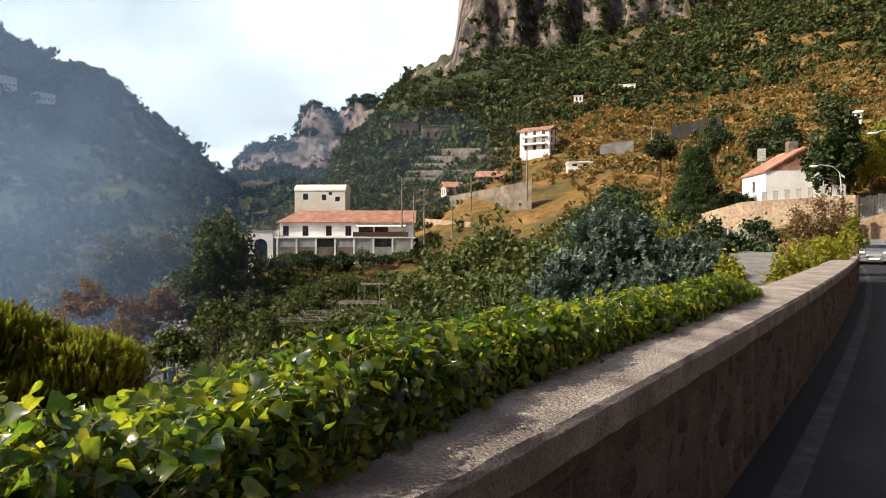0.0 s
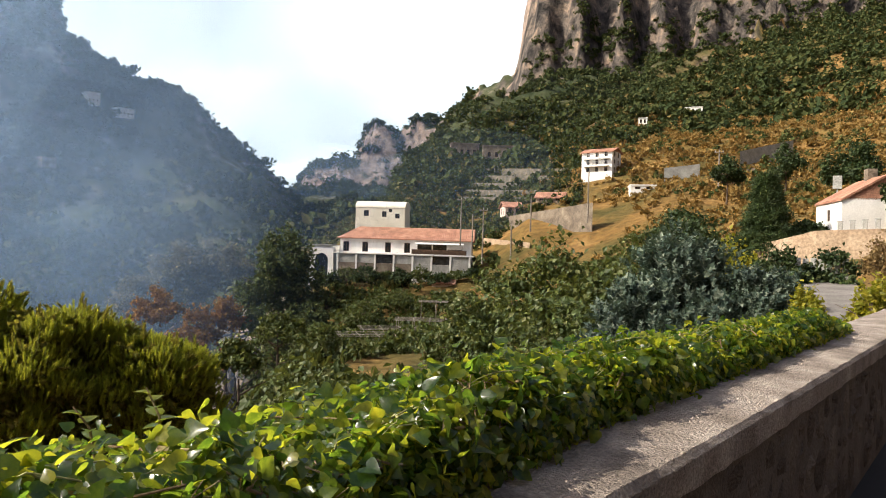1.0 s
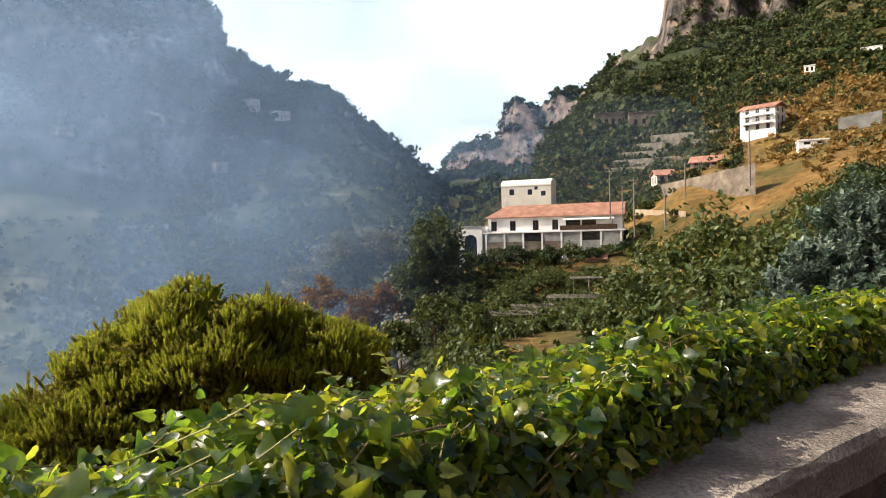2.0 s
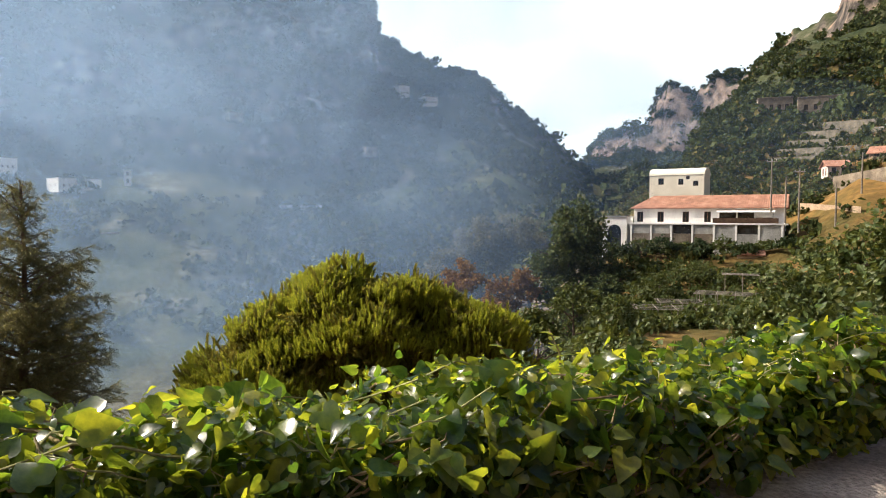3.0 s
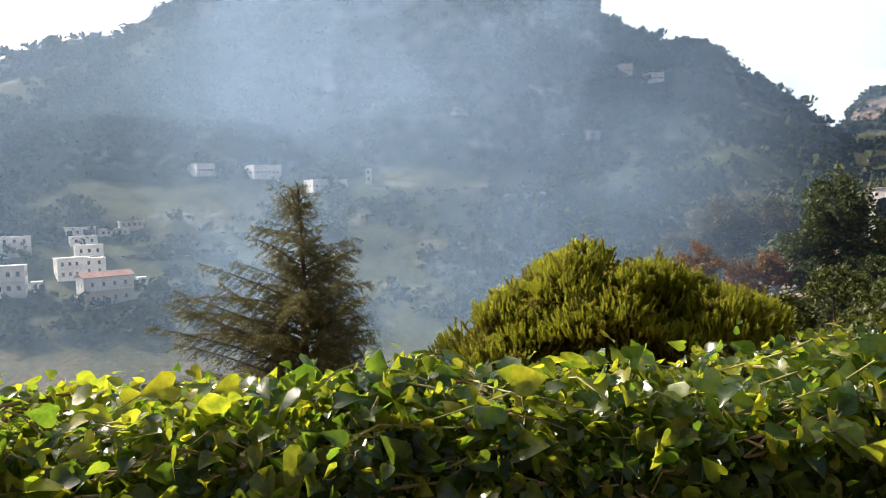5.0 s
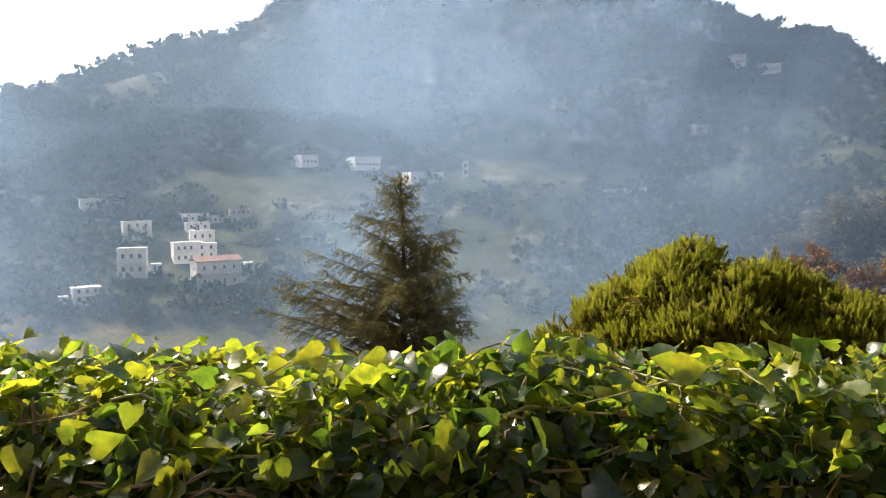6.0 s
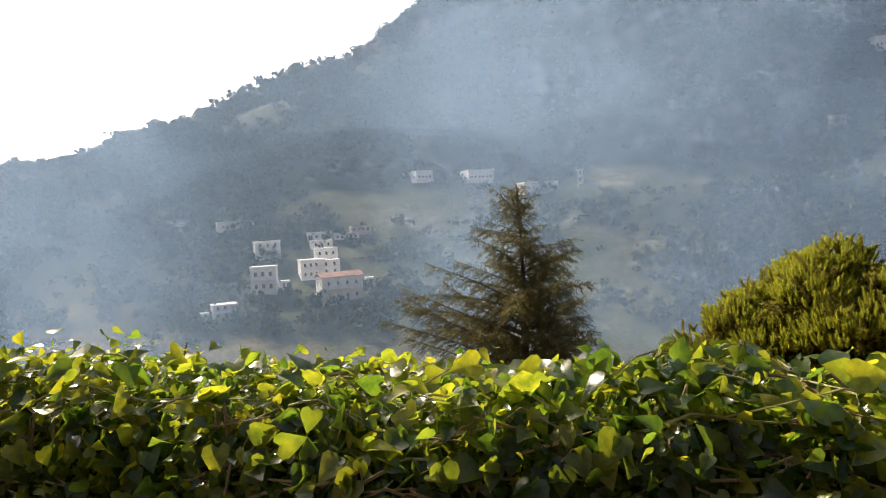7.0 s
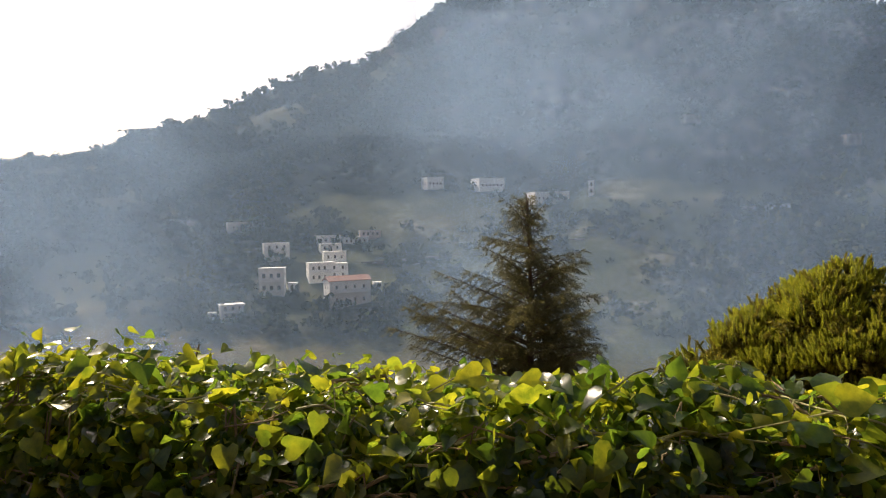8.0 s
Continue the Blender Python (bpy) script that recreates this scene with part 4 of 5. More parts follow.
    tc = node(nt, "ShaderNodeTexCoord").outputs["Object"]
    n = node(nt, "ShaderNodeTexNoise", {"Vector": tc, "Scale": 0.0011, "Detail": 5, "Roughness": 0.5}).outputs["Fac"]
    a = node(nt, "ShaderNodeMapRange", {0: n, 1: 0.3, 2: 0.65, 3: 0.4, 4: 0.8}).outputs[0]
    tl = node(nt, "ShaderNodeBsdfTranslucent", {"Color": (0.74, 0.9, 1.0, 1)})
    tr = node(nt, "ShaderNodeBsdfTransparent")
    mx = node(nt, "ShaderNodeMixShader", {0: a, 1: tr.outputs[0], 2: tl.outputs[0]})
    nt.links.new(mx.outputs[0], nt.nodes["Material Output"].inputs[0])
    azs, rs = np.arange(20, 106, 2.0), np.geomspace(760, 4800, 24)
    v = [(-r * math.sin(radians(q)), r * math.cos(radians(q)), 330 + 20 * noise.noise(Vector((q * 0.1, r * 0.002, 5)))) for r in rs for q in azs]
    k = len(azs)
    i, j = np.meshgrid(np.arange(len(rs) - 1), np.arange(k - 1), indexing="ij")
    f = np.stack([i * k + j, i * k + j + 1, (i + 1) * k + j + 1, (i + 1) * k + j], -1).reshape(-1, 4)
    tagged(linked("high_haze", array_mesh("high_haze", v, f, True), m), "translucent sheet added to whiten the sky over the valley head", "haze", kind="stuff")


whitening_deck()


# ---- buildings ----
M_WHITE = two_scale("white render", (0.64, 0.63, 0.61), (0.79, 0.78, 0.76), (0.85, 0.84, 0.82), 0.5, 9, 0.85, 0.1, 0.01, 0.3, 0.1)
M_CREAM = two_scale("cream render", (0.62, 0.57, 0.46), (0.75, 0.7, 0.59), (0.82, 0.78, 0.68), 0.4, 8, 0.85, 0.1, 0.01, 0.3, 0.1)
M_PINK = two_scale("faded pink render", (0.5, 0.4, 0.36), (0.62, 0.5, 0.45), (0.7, 0.6, 0.55), 0.5, 9, 0.85, 0.1, 0.01, 0.3, 0.1)
M_TILE = two_scale("terracotta tiles", (0.24, 0.12, 0.08), (0.36, 0.18, 0.12), (0.46, 0.26, 0.18), 0.7, 7, 0.85, 0.7, 0.08)
M_PANE = two_scale("dark window glass", (0.012, 0.014, 0.017), (0.02, 0.023, 0.027), (0.035, 0.04, 0.045), 1.5, 20, 0.12, 0.02, 0.002, 0.6)
M_WOOD = two_scale("brown window wood", (0.05, 0.03, 0.02), (0.1, 0.06, 0.04), (0.15, 0.1, 0.06), 2, 20, 0.7, 0.3, 0.01)
M_STONE = two_scale("terrace stone", (0.11, 0.09, 0.07), (0.19, 0.155, 0.12), (0.29, 0.245, 0.19), 0.6, 5, 0.95, 0.9, 0.1)
M_SAND = two_scale("sandy masonry", (0.24, 0.17, 0.115), (0.34, 0.25, 0.17), (0.43, 0.33, 0.235), 0.5, 5, 0.95, 0.8, 0.06)
M_CONC = two_scale("grey concrete", (0.25, 0.25, 0.24), (0.36, 0.36, 0.34), (0.46, 0.45, 0.43), 0.6, 9, 0.9, 0.4, 0.02)
M_DRIVE = two_scale("worn drive surface", (0.12, 0.11, 0.1), (0.19, 0.175, 0.16), (0.26, 0.24, 0.22), 0.8, 14, 0.9, 0.4, 0.02)
M_STEEL = two_scale("galvanised steel", (0.3, 0.31, 0.32), (0.42, 0.43, 0.44), (0.52, 0.53, 0.54), 2, 30, 0.5, 0.1, 0.004, 0.5)
M_POLE = two_scale("weathered timber pole", (0.14, 0.12, 0.1), (0.24, 0.21, 0.18), (0.34, 0.3, 0.26), 3, 25, 0.9, 0.5, 0.01)
M_AWNING = two_scale("white canvas", (0.62, 0.62, 0.6), (0.75, 0.75, 0.73), (0.82, 0.82, 0.8), 1, 20, 0.8, 0.2, 0.01)


def rooted(name, p, rz, label, category, group=""):
    thing = new(name)
    thing.matrix_basis = pose(p[0], p[1], p[2], 0, 0, rz)
    return tagged(thing, label, category, group)


def shell(W, D, H, holes, deep=3.0, reveal=0.22):
    """Walls of a box house, its openings cut through with reveals. holes: side -> (x0, x1, z0, z1)."""
    bm = bmesh.new()
    sides = {
        "front": (Vector((-W / 2, -D / 2, 0)), Vector((1, 0, 0)), Vector((0, -1, 0)), W),
        "right": (Vector((W / 2, -D / 2, 0)), Vector((0, 1, 0)), Vector((1, 0, 0)), D),
        "back": (Vector((W / 2, D / 2, 0)), Vector((-1, 0, 0)), Vector((0, 1, 0)), W),
        "left": (Vector((-W / 2, D / 2, 0)), Vector((0, -1, 0)), Vector((-1, 0, 0)), D),
    }
    up = Vector((0, 0, 1))
    for key, (o, u, n, L) in sides.items():
        hs = [(a + L / 2, b + L / 2, c, d) for a, b, c, d in holes.get(key, [])]
        xs = sorted({0, L, *[h[0] for h in hs], *[h[1] for h in hs]})
        zs = sorted({-deep, H, *[h[2] for h in hs], *[h[3] for h in hs]})
        for x0, x1 in zip(xs, xs[1:]):
            for z0, z1 in zip(zs, zs[1:]):
                if any(h[0] <= x0 and x1 <= h[1] and h[2] <= z0 and z1 <= h[3] for h in hs):
                    continue
                bm.faces.new([bm.verts.new(o + u * x + up * z) for x, z in ((x0, z0), (x1, z0), (x1, z1), (x0, z1))])
        for a, b, c, d in hs:
            ring = [o + u * x + up * z for x, z in ((a, c), (b, c), (b, d), (a, d))]
            for p, q in zip(ring, ring[1:] + ring[:1]):
                bm.faces.new([bm.verts.new(v) for v in (p, p - n * reveal, q - n * reveal, q)])
    bm.faces.new([bm.verts.new(v) for v in ((-W / 2, -D / 2, H), (W / 2, -D / 2, H), (W / 2, D / 2, H), (-W / 2, D / 2, H))])
    bmesh.ops.remove_doubles(bm, verts=bm.verts, dist=0.001)
    return bm, sides


WINDOWS = {}


def window_meshes(w, h, frame_mat):
    key = (round(w, 2), round(h, 2), frame_mat.name)
    if key not in WINDOWS:
        bm = bmesh.new()
        t = 0.09
        for b in ((-w / 2, -w / 2 + t, 0, h), (w / 2 - t, w / 2, 0, h), (-w / 2 + t, w / 2 - t, 0, t), (-w / 2 + t, w / 2 - t, h - t, h), (-t / 2, t / 2, t, h - t)):
            box(bm, b[0], b[1], -0.04, 0.03, b[2], b[3])
        fm = bpy.data.meshes.new("window")
        bm.to_mesh(fm)
        bm.free()
        fm.materials.append(frame_mat)
        bm = bmesh.new()
        box(bm, -w / 2, w / 2, 0.035, 0.06, 0, h)
        pm = bpy.data.meshes.new("pane")
        bm.to_mesh(pm)
        bm.free()
        pm.materials.append(M_PANE)
        WINDOWS[key] = (fm, pm)
    return WINDOWS[key]


def fit_windows(thing, sides, holes, frame_mat):
    for key, hs in holes.items():
        o, u, n, L = sides[key]
        rz = math.degrees(math.atan2(u.y, u.x))
        for a, b, c, d in hs:
            fm, pm = window_meshes(b - a, d - c, frame_mat)
            w = linked("window", fm, None, thing)
            p = o + u * (L / 2 + (a + b) / 2) - n * 0.15
            w.matrix_basis = pose(p.x, p.y, c, 0, 0, rz)
            linked("pane", pm, None, w, "dark window pane")


def flat_roof(W, D, H, mat, thing, rim=0.35):
    bm = bmesh.new()
    box(bm, -W / 2 - 0.15, W / 2 + 0.15, -D / 2 - 0.15, D / 2 + 0.15, H + 0.003, H + rim, 0.03)
    part("roof", bm, mat, thing)


def pitched_roof(W, D, H, rise, mat, thing, along="x", hip=0.0, over=0.4, thick=0.18):
    """Two tiled slopes, with barrel-tile courses running down them; hip: how far the left end is sloped in."""
    if along == "y":
        W, D = D, W
    bm = bmesh.new()
    x0, x1, e = -W / 2 - over, W / 2 + over, D / 2 + over
    drop = rise * over / (D / 2)
    for s in (-1, 1):
        n = max(int((x1 - x0) / 0.36), 4)
        cols = []
        for i in range(2 * n + 1):
            x = x0 + (x1 - x0) * i / (2 * n)
            lift = 0.045 if i % 2 else 0.0
            f = min((x - x0) / hip, 1.0) if hip else 1.0
            yr = s * (1 - f) * e
            cols.append((bm.verts.new((x, s * e, H - drop + lift)), bm.verts.new((x, yr, H - drop + (rise + drop) * f + lift))))
        for c, d in zip(cols, cols[1:]):
            try:
                bm.faces.new((c[0], d[0], d[1], c[1]) if s < 0 else (c[1], d[1], d[0], c[0]))
            except ValueError:
                pass
    g = bmesh.ops.extrude_face_region(bm, geom=list(bm.faces))
    bmesh.ops.translate(bm, vec=(0, 0, -thick), verts=[v for v in g["geom"] if isinstance(v, bmesh.types.BMVert)])
    if along == "y":
        bmesh.ops.rotate(bm, cent=(0, 0, 0), matrix=Matrix.Rotation(radians(90), 3, "Z"), verts=bm.verts)
    part("roof", bm, mat, thing)
    bm = bmesh.new()
    for x in ((x0 + over) if not hip else None, x1 - over):
        if x is None:
            continue
        for d in (0.0,):
            a = [bm.verts.new(v) for v in ((x, -D / 2, H), (x, D / 2, H), (x, 0, H + rise))]
            b = [bm.verts.new(v) for v in ((x - 0.25 * np.sign(x), -D / 2, H), (x - 0.25 * np.sign(x), D / 2, H), (x - 0.25 * np.sign(x), 0, H + rise))]
            bm.faces.new(a)
            bm.faces.new(b[::-1])
            for i in range(3):
                bm.faces.new((a[i], b[i], b[(i + 1) % 3], a[(i + 1) % 3]))
    if along == "y":
        bmesh.ops.rotate(bm, cent=(0, 0, 0), matrix=Matrix.Rotation(radians(90), 3, "Z"), verts=bm.verts)
    bmesh.ops.translate(bm, vec=(0, 0, -0.1), verts=bm.verts)
    return part("gable", bm, thing.children[0].data.materials[0], thing)


def grid_holes(W, cols, floors, fh, w, h, margin=0.9, sill=0.9):
    out = []
    for f in range(floors):
        for c in range(cols):
            x = -W / 2 + margin + (W - 2 * margin) * ((c + 0.5) / cols)
            out.append((x - w / 2, x + w / 2, f * fh + sill, f * fh + sill + h))
    return out


def balcony(thing, W, y, z, x0, x1, mat=None):
    bm = bmesh.new()
    box(bm, x0, x1, y - 1.1, y - 0.003, z - 0.16, z)
    part("balcony", bm, mat or M_WHITE, thing)
    bm = bmesh.new()
    box(bm, x0, x1, y - 1.08, y - 1.03, z + 0.92, z + 0.98)
    n = max(int((x1 - x0) / 0.35), 3)
    for i in range(n + 1):
        x = x0 + 0.03 + (x1 - x0 - 0.06) * i / n
        box(bm, x - 0.02, x + 0.02, y - 1.075, y - 1.035, z + 0.001, z + 0.92)
    part("railing", bm, M_STEEL, thing)


def house(label, azl, azr, elb, elt, turn=0, floors=2, cols=4, roof="flat", mat=None, depth=None, r=None, rise=0.0, balconies=0, name="house", group="", side_cols=2, along="x", r0=60.0, win=None):
    az = (azl + azr) / 2
    p, rr = settle(az, elb, r0)
    if r:
        rr = r
        p = bearing(az, 0, r)
    z = 1.55 + rr * math.tan(radians(elb))
    W = 2 * rr * math.tan(radians(abs(azl - azr) / 2))
    H = rr * (math.tan(radians(elt)) - math.tan(radians(elb))) - rise
    D = depth or max(min(W * 0.7, 10), 3.5)
    W = W * math.cos(radians(turn)) if abs(turn) < 5 else max(W - D * abs(math.sin(radians(turn))), W * 0.5)
    thing = rooted(name, (p.x, p.y, z), az + turn, label, "house", group)
    fh = H / floors
    w, h = win or (min(1.1, W / max(cols, 1) * 0.45), min(1.7, fh * 0.56))
    holes = {"front": grid_holes(W, cols, floors, fh, w, h, W * 0.06, fh * 0.28)}
    if side_cols:
        holes["right" if turn < 0 else "left"] = grid_holes(D, side_cols, floors, fh, w, h, D * 0.08, fh * 0.28)
    bm, sides = shell(W, D, H, holes, 1.2 if group else 5.0)
    part("wall", bm, mat or M_WHITE, thing)
    fit_windows(thing, sides, holes, M_WOOD)
    if roof == "flat":
        flat_roof(W, D, H, mat or M_WHITE, thing, max(0.25, H * 0.05))
    else:
        pitched_roof(W, D, H, rise, M_TILE, thing, along, over=0.12 if name == "cottage" else 0.4)
    for b in range(balconies):
        balcony(thing, W, -D / 2, fh * (b + 1) + 0.05 if floors > 1 else 0.1, -W * 0.42, W * 0.42)
    return thing, W, D, H


# the long white house with the tiled roof and its glazed veranda
def long_house():
    az, r = 43.3, 130.0
    p = bearing(az, 0, r)
    z = 1.55 + r * math.tan(radians(-1.1))
    W, D, H = 24.6, 9.0, 5.5
    thing = rooted("long_house", (p.x, p.y, z), az - 7, "long white two-storey house with a red tiled roof and veranda", "house")
    up = [(x - 0.55, x + 0.55, 2.75, 4.6) for x in (-11.2, -7.6, -3.3, 0.3)] + [(2.2, 10.6, 2.7, 4.5)]
    holes = {"front": up, "right": [(-2.6, -1.5, 2.9, 4.5), (1.2, 2.3, 2.9, 4.5)]}
    bm, sides = shell(W, D, H, holes, 5, 0.3)
    part("wall", bm, M_WHITE, thing)
    fit_windows(thing, sides, {"front": up[:4], "right": holes["right"]}, M_WOOD)
    pitched_roof(W, D, H, 2.1, M_TILE, thing, "x", hip=3.2, over=0.5)
    # Dark backing that stands in for the shade inside the loggia.
    bm = bmesh.new()
    box(bm, 2.2, 10.6, -D / 2 + 0.305, -D / 2 + 0.36, 2.7, 4.5)
    part("window", bm, M_PANE, thing, "dark loggia backing in place of the recess's shade")
    for x in (5.0, 7.8):
        bm = bmesh.new()
        box(bm, x - 0.12, x + 0.12, -D / 2 + 0.05, -D / 2 + 0.29, 2.7, 4.5)
        part("loggia_post", bm, M_WHITE, thing)
    bm = bmesh.new()
    box(bm, 7.95, 10.5, -D / 2 + 0.12, -D / 2 + 0.28, 3.55, 4.45)
    part("loggia_screen", bm, M_WHITE, thing)
    bm = bmesh.new()
    bm.faces.new([bm.verts.new(v) for v in ((1.9, -D / 2 - 0.02, 4.75), (10.9, -D / 2 - 0.02, 4.75), (10.9, -D / 2 - 2.0, 4.4), (1.9, -D / 2 - 2.0, 4.4))])
    g = bmesh.ops.extrude_face_region(bm, geom=list(bm.faces))
    bmesh.ops.translate(bm, vec=(0, 0, 0.08), verts=[v for v in g["geom"] if isinstance(v, bmesh.types.BMVert)])
    part("awning", bm, M_AWNING, thing, "pale canvas awning over the loggia")
    # veranda below, with its terrace roof and dark railing
    bm = bmesh.new()
    box(bm, -W / 2 - 0.4, W / 2 + 0.6, -D / 2 - 3.0, -D / 2 - 0.003, 2.3, 2.55, 0.03)
    part("terrace_roof", bm, M_WHITE, thing, "white terrace slab")
    bm = bmesh.new()
    box(bm, 1.5, 11.5, -D / 2 - 2.95, -D / 2 - 2.88, 2.6, 3.45)
    part("railing", bm, M_WOOD, thing, "dark slatted railing")
    for i in range(8):
        x = -W / 2 + 0.2 + (W - 0.4) * i / 7
        bm = bmesh.new()
        box(bm, x - 0.16, x + 0.16, -D / 2 - 2.95, -D / 2 - 2.65, -5, 2.3, 0.02)
        part("pillar", bm, M_WHITE, thing)
        if i < 7:
            bm = bmesh.new()
            wide = (W - 0.4) / 7
            box(bm, x + 0.18, x + wide - 0.18, -D / 2 - 2.8, -D / 2 - 2.74, 0.75, 2.28)
            part("window", bm, M_PANE if i in (2, 5) else M_CONC, thing, "glazed veranda bay")
            bm = bmesh.new()
            box(bm, x + 0.17, x + wide - 0.17, -D / 2 - 2.9, -D / 2 - 2.7, -5, 0.74)
            part("parapet", bm, M_STONE if i < 4 else M_CONC, thing)
    # annex with its arched opening
    bm = bmesh.new()
    ax, aw, ah = -W / 2 - 2.9, 4.4, 3.6
    y0, y1 = -D / 2 - 2.6, -D / 2 + 2.5
    arc = [(ax + 1.25 * math.cos(t), 1.0 + 1.25 * math.sin(t)) for t in np.linspace(math.pi, 0, 11)]
    prof = [(ax - aw / 2, -5), (ax - aw / 2, ah), (ax + aw / 2, ah), (ax + aw / 2, -5), (arc[-1][0], -5), (arc[-1][0], 0.1)] + arc[::-1] + [(arc[0][0], 0.1), (arc[0][0], -5)]
    f = bm.faces.new([bm.verts.new((x, y0, zz)) for x, zz in prof])
    g = bmesh.ops.extrude_face_region(bm, geom=[f])
    bmesh.ops.translate(bm, vec=(0, y1 - y0, 0), verts=[v for v in g["geom"] if isinstance(v, bmesh.types.BMVert)])
    bmesh.ops.recalc_face_normals(bm, faces=bm.faces)
    an = part("annex", bm, M_WHITE, thing, "white annex with an arched opening")
    bm = bmesh.new()
    box(bm, ax - 1.3, ax + 1.3, y0 + 0.5, y0 + 0.6, -5, 2.3)
    part("window", bm, M_PANE, an, "dark arched opening")
    bm = bmesh.new()
    box(bm, ax - aw / 2 - 0.1, ax + aw / 2 + 0.1, y0 - 0.15, y1, ah + 0.003, ah + 0.22, 0.03)
    part("roof", bm, M_CONC, an)
    return thing


long_house()


def vaulted_house():
    """Cream house above, with the rounded end of a barrel vault."""
    az = 45.5
    r = 160.0
    p = bearing(az, 0, r)
    z = 1.55 + r * math.tan(radians(2.75))
    D, H = 7.0, 3.75
    thing = rooted("vaulted_house", (p.x, p.y, z), az - 12, "cream house with a low vaulted roof and small dark windows", "house")
    W = 11.6
    holes = {"front": [(-3.9, -2.7, 0.9, 2.3), (0.4, 1.5, 0.8, 2.1), (3.5, 4.6, 0.5, 1.6), (2.0, 2.8, 1.95, 2.7)], "left": [(-0.6, 0.6, 0.9, 2.3)]}
    bm, sides = shell(W, D, H - 0.8, holes, 6)
    part("wall", bm, M_CREAM, thing)
    fit_windows(thing, sides, holes, M_WOOD)
    bm = bmesh.new()
    rows = []
    for x in (-W / 2 - 0.1, W / 2 + 0.1):
        rows.append([bm.verts.new((x, -(D / 2 + 0.1) * math.cos(t), H - 0.8 + 1.65 * math.sin(t))) for t in np.linspace(0, math.pi, 13)])
    for i in range(12):
        bm.faces.new((rows[0][i], rows[1][i], rows[1][i + 1], rows[0][i + 1]))
    bm.faces.new(rows[0][::-1])
    bm.faces.new(rows[1])
    part("roof", bm, M_CREAM, thing, "pale vaulted roof")
    return thing


vaulted_house()

house("white three-storey house with a red tiled roof and balconies", 29.0, 25.6, 7.05, 9.2, -24, 3, 3, "pitched", M_WHITE, 5, None, 1.0, 2, r0=110, win=(0.8, 1.1))
house("ruined grey stone farmhouse with dark openings", 37.2, 33.6, 8.0, 9.25, 4, 1, 5, "flat", M_STONE, 5, r0=150)
house("ruined grey stone farmhouse with dark openings", 40.0, 37.5, 8.2, 9.4, 6, 1, 4, "flat", M_STONE, 5, r0=150)
house("small house with a faded pink wall and red roof", 35.6, 33.7, 3.3, 4.7, 14, 1, 2, "pitched", M_PINK, 5, None, 1.2, r0=80)
house("low farm building under a sloping red roof", 32.6, 30.0, 4.7, 5.6, -10, 1, 3, "pitched", M_SAND, 5, None, 1.3, r0=90)
# the white cottage above the bend
cot, cw, cd, chh = house("white cottage with an orange tiled roof", 11.7, 4.4, 2.8, 6.5, 22, 1, 0, "pitched", M_WHITE, 5.5, 66, 1.9, along="y", side_cols=1, win=(0.75, 0.95), name="cottage")
bm = bmesh.new()
box(bm, -0.4, 0.4, -0.35, 0.35, chh + 1.2, chh + 2.7, 0.03)
part("chimney", bm, M_STONE, cot)

# villages on the mountain across the valley
# White lifted above M_WHITE so the shaded far fronts read as better lit.
M_FARWHITE = two_scale("brightened far white", (0.76, 0.76, 0.75), (0.86, 0.86, 0.85), (0.9, 0.9, 0.89), 0.5, 9, 0.85, 0.1, 0.01, 0.3, 0.06)
VILLAGE = "houses across the valley"
BIG = (0.75, 1.2)
house("long low white shed", 120.2, 117.2, 0.5, 1.1, 8, 1, 4, mat=M_FARWHITE, group=VILLAGE, r0=150, win=(0.7, 0.6), depth=3.5)
house("white two-storey house with a roof terrace", 117.45, 115.25, -1.85, -0.66, 8, 2, 3, balconies=1, mat=M_FARWHITE, group=VILLAGE, r0=150, win=BIG, depth=5)
house("white three-storey house with wide balconies", 117.85, 115.6, -4.72, -2.74, -10, 2, 3, balconies=1, mat=M_FARWHITE, group=VILLAGE, r0=150, win=(1.0, 1.4), depth=5)
house("small white annexe of the balconied house", 115.5, 114.7, -4.8, -4.0, -8, 1, 1, mat=M_FARWHITE, group=VILLAGE, r0=150, win=BIG, depth=3.5, side_cols=1)
house("white two-storey house on the far slope", 121.1, 119.0, -6.65, -5.5, 8, 2, 3, balconies=1, mat=M_FARWHITE, group=VILLAGE, r0=140, win=BIG, depth=5)
house("low white outbuilding on the far slope", 121.9, 121.2, -6.5, -6.1, 8, 1, 1, mat=M_FARWHITE, group=VILLAGE, r0=140, win=(0.8, 0.9), depth=3, side_cols=0)
house("white house with a row of balconied windows", 113.15, 111.0, -0.8, -0.15, 8, 1, 4, balconies=1, mat=M_FARWHITE, group=VILLAGE, r0=150, win=BIG, depth=5)
house("low white wing with small windows", 110.95, 108.7, -0.87, -0.33, 8, 1, 5, mat=M_FARWHITE, group=VILLAGE, r0=150, win=(0.8, 1.0), depth=4)
house("pale pink house above the village", 109.5, 107.65, -0.3, 0.18, 8, 1, 4, mat=M_PINK, group=VILLAGE, r0=150, win=(0.9, 1.1), depth=4)
house("white lower storey on the steep slope", 112.9, 110.95, -1.45, -0.84, 8, 1, 3, mat=M_FARWHITE, group=VILLAGE, r0=150, win=BIG, depth=5)
house("little white pavilion with an arched opening", 112.6, 110.6, -2.25, -1.5, 8, 1, 3, mat=M_FARWHITE, group=VILLAGE, r0=150, win=BIG, depth=3.5, side_cols=1)
house("tall white house on the far slope", 114.0, 111.6, -3.9, -2.4, 12, 2, 4, balconies=1, mat=M_FARWHITE, group=VILLAGE, r0=150, win=BIG, depth=5)
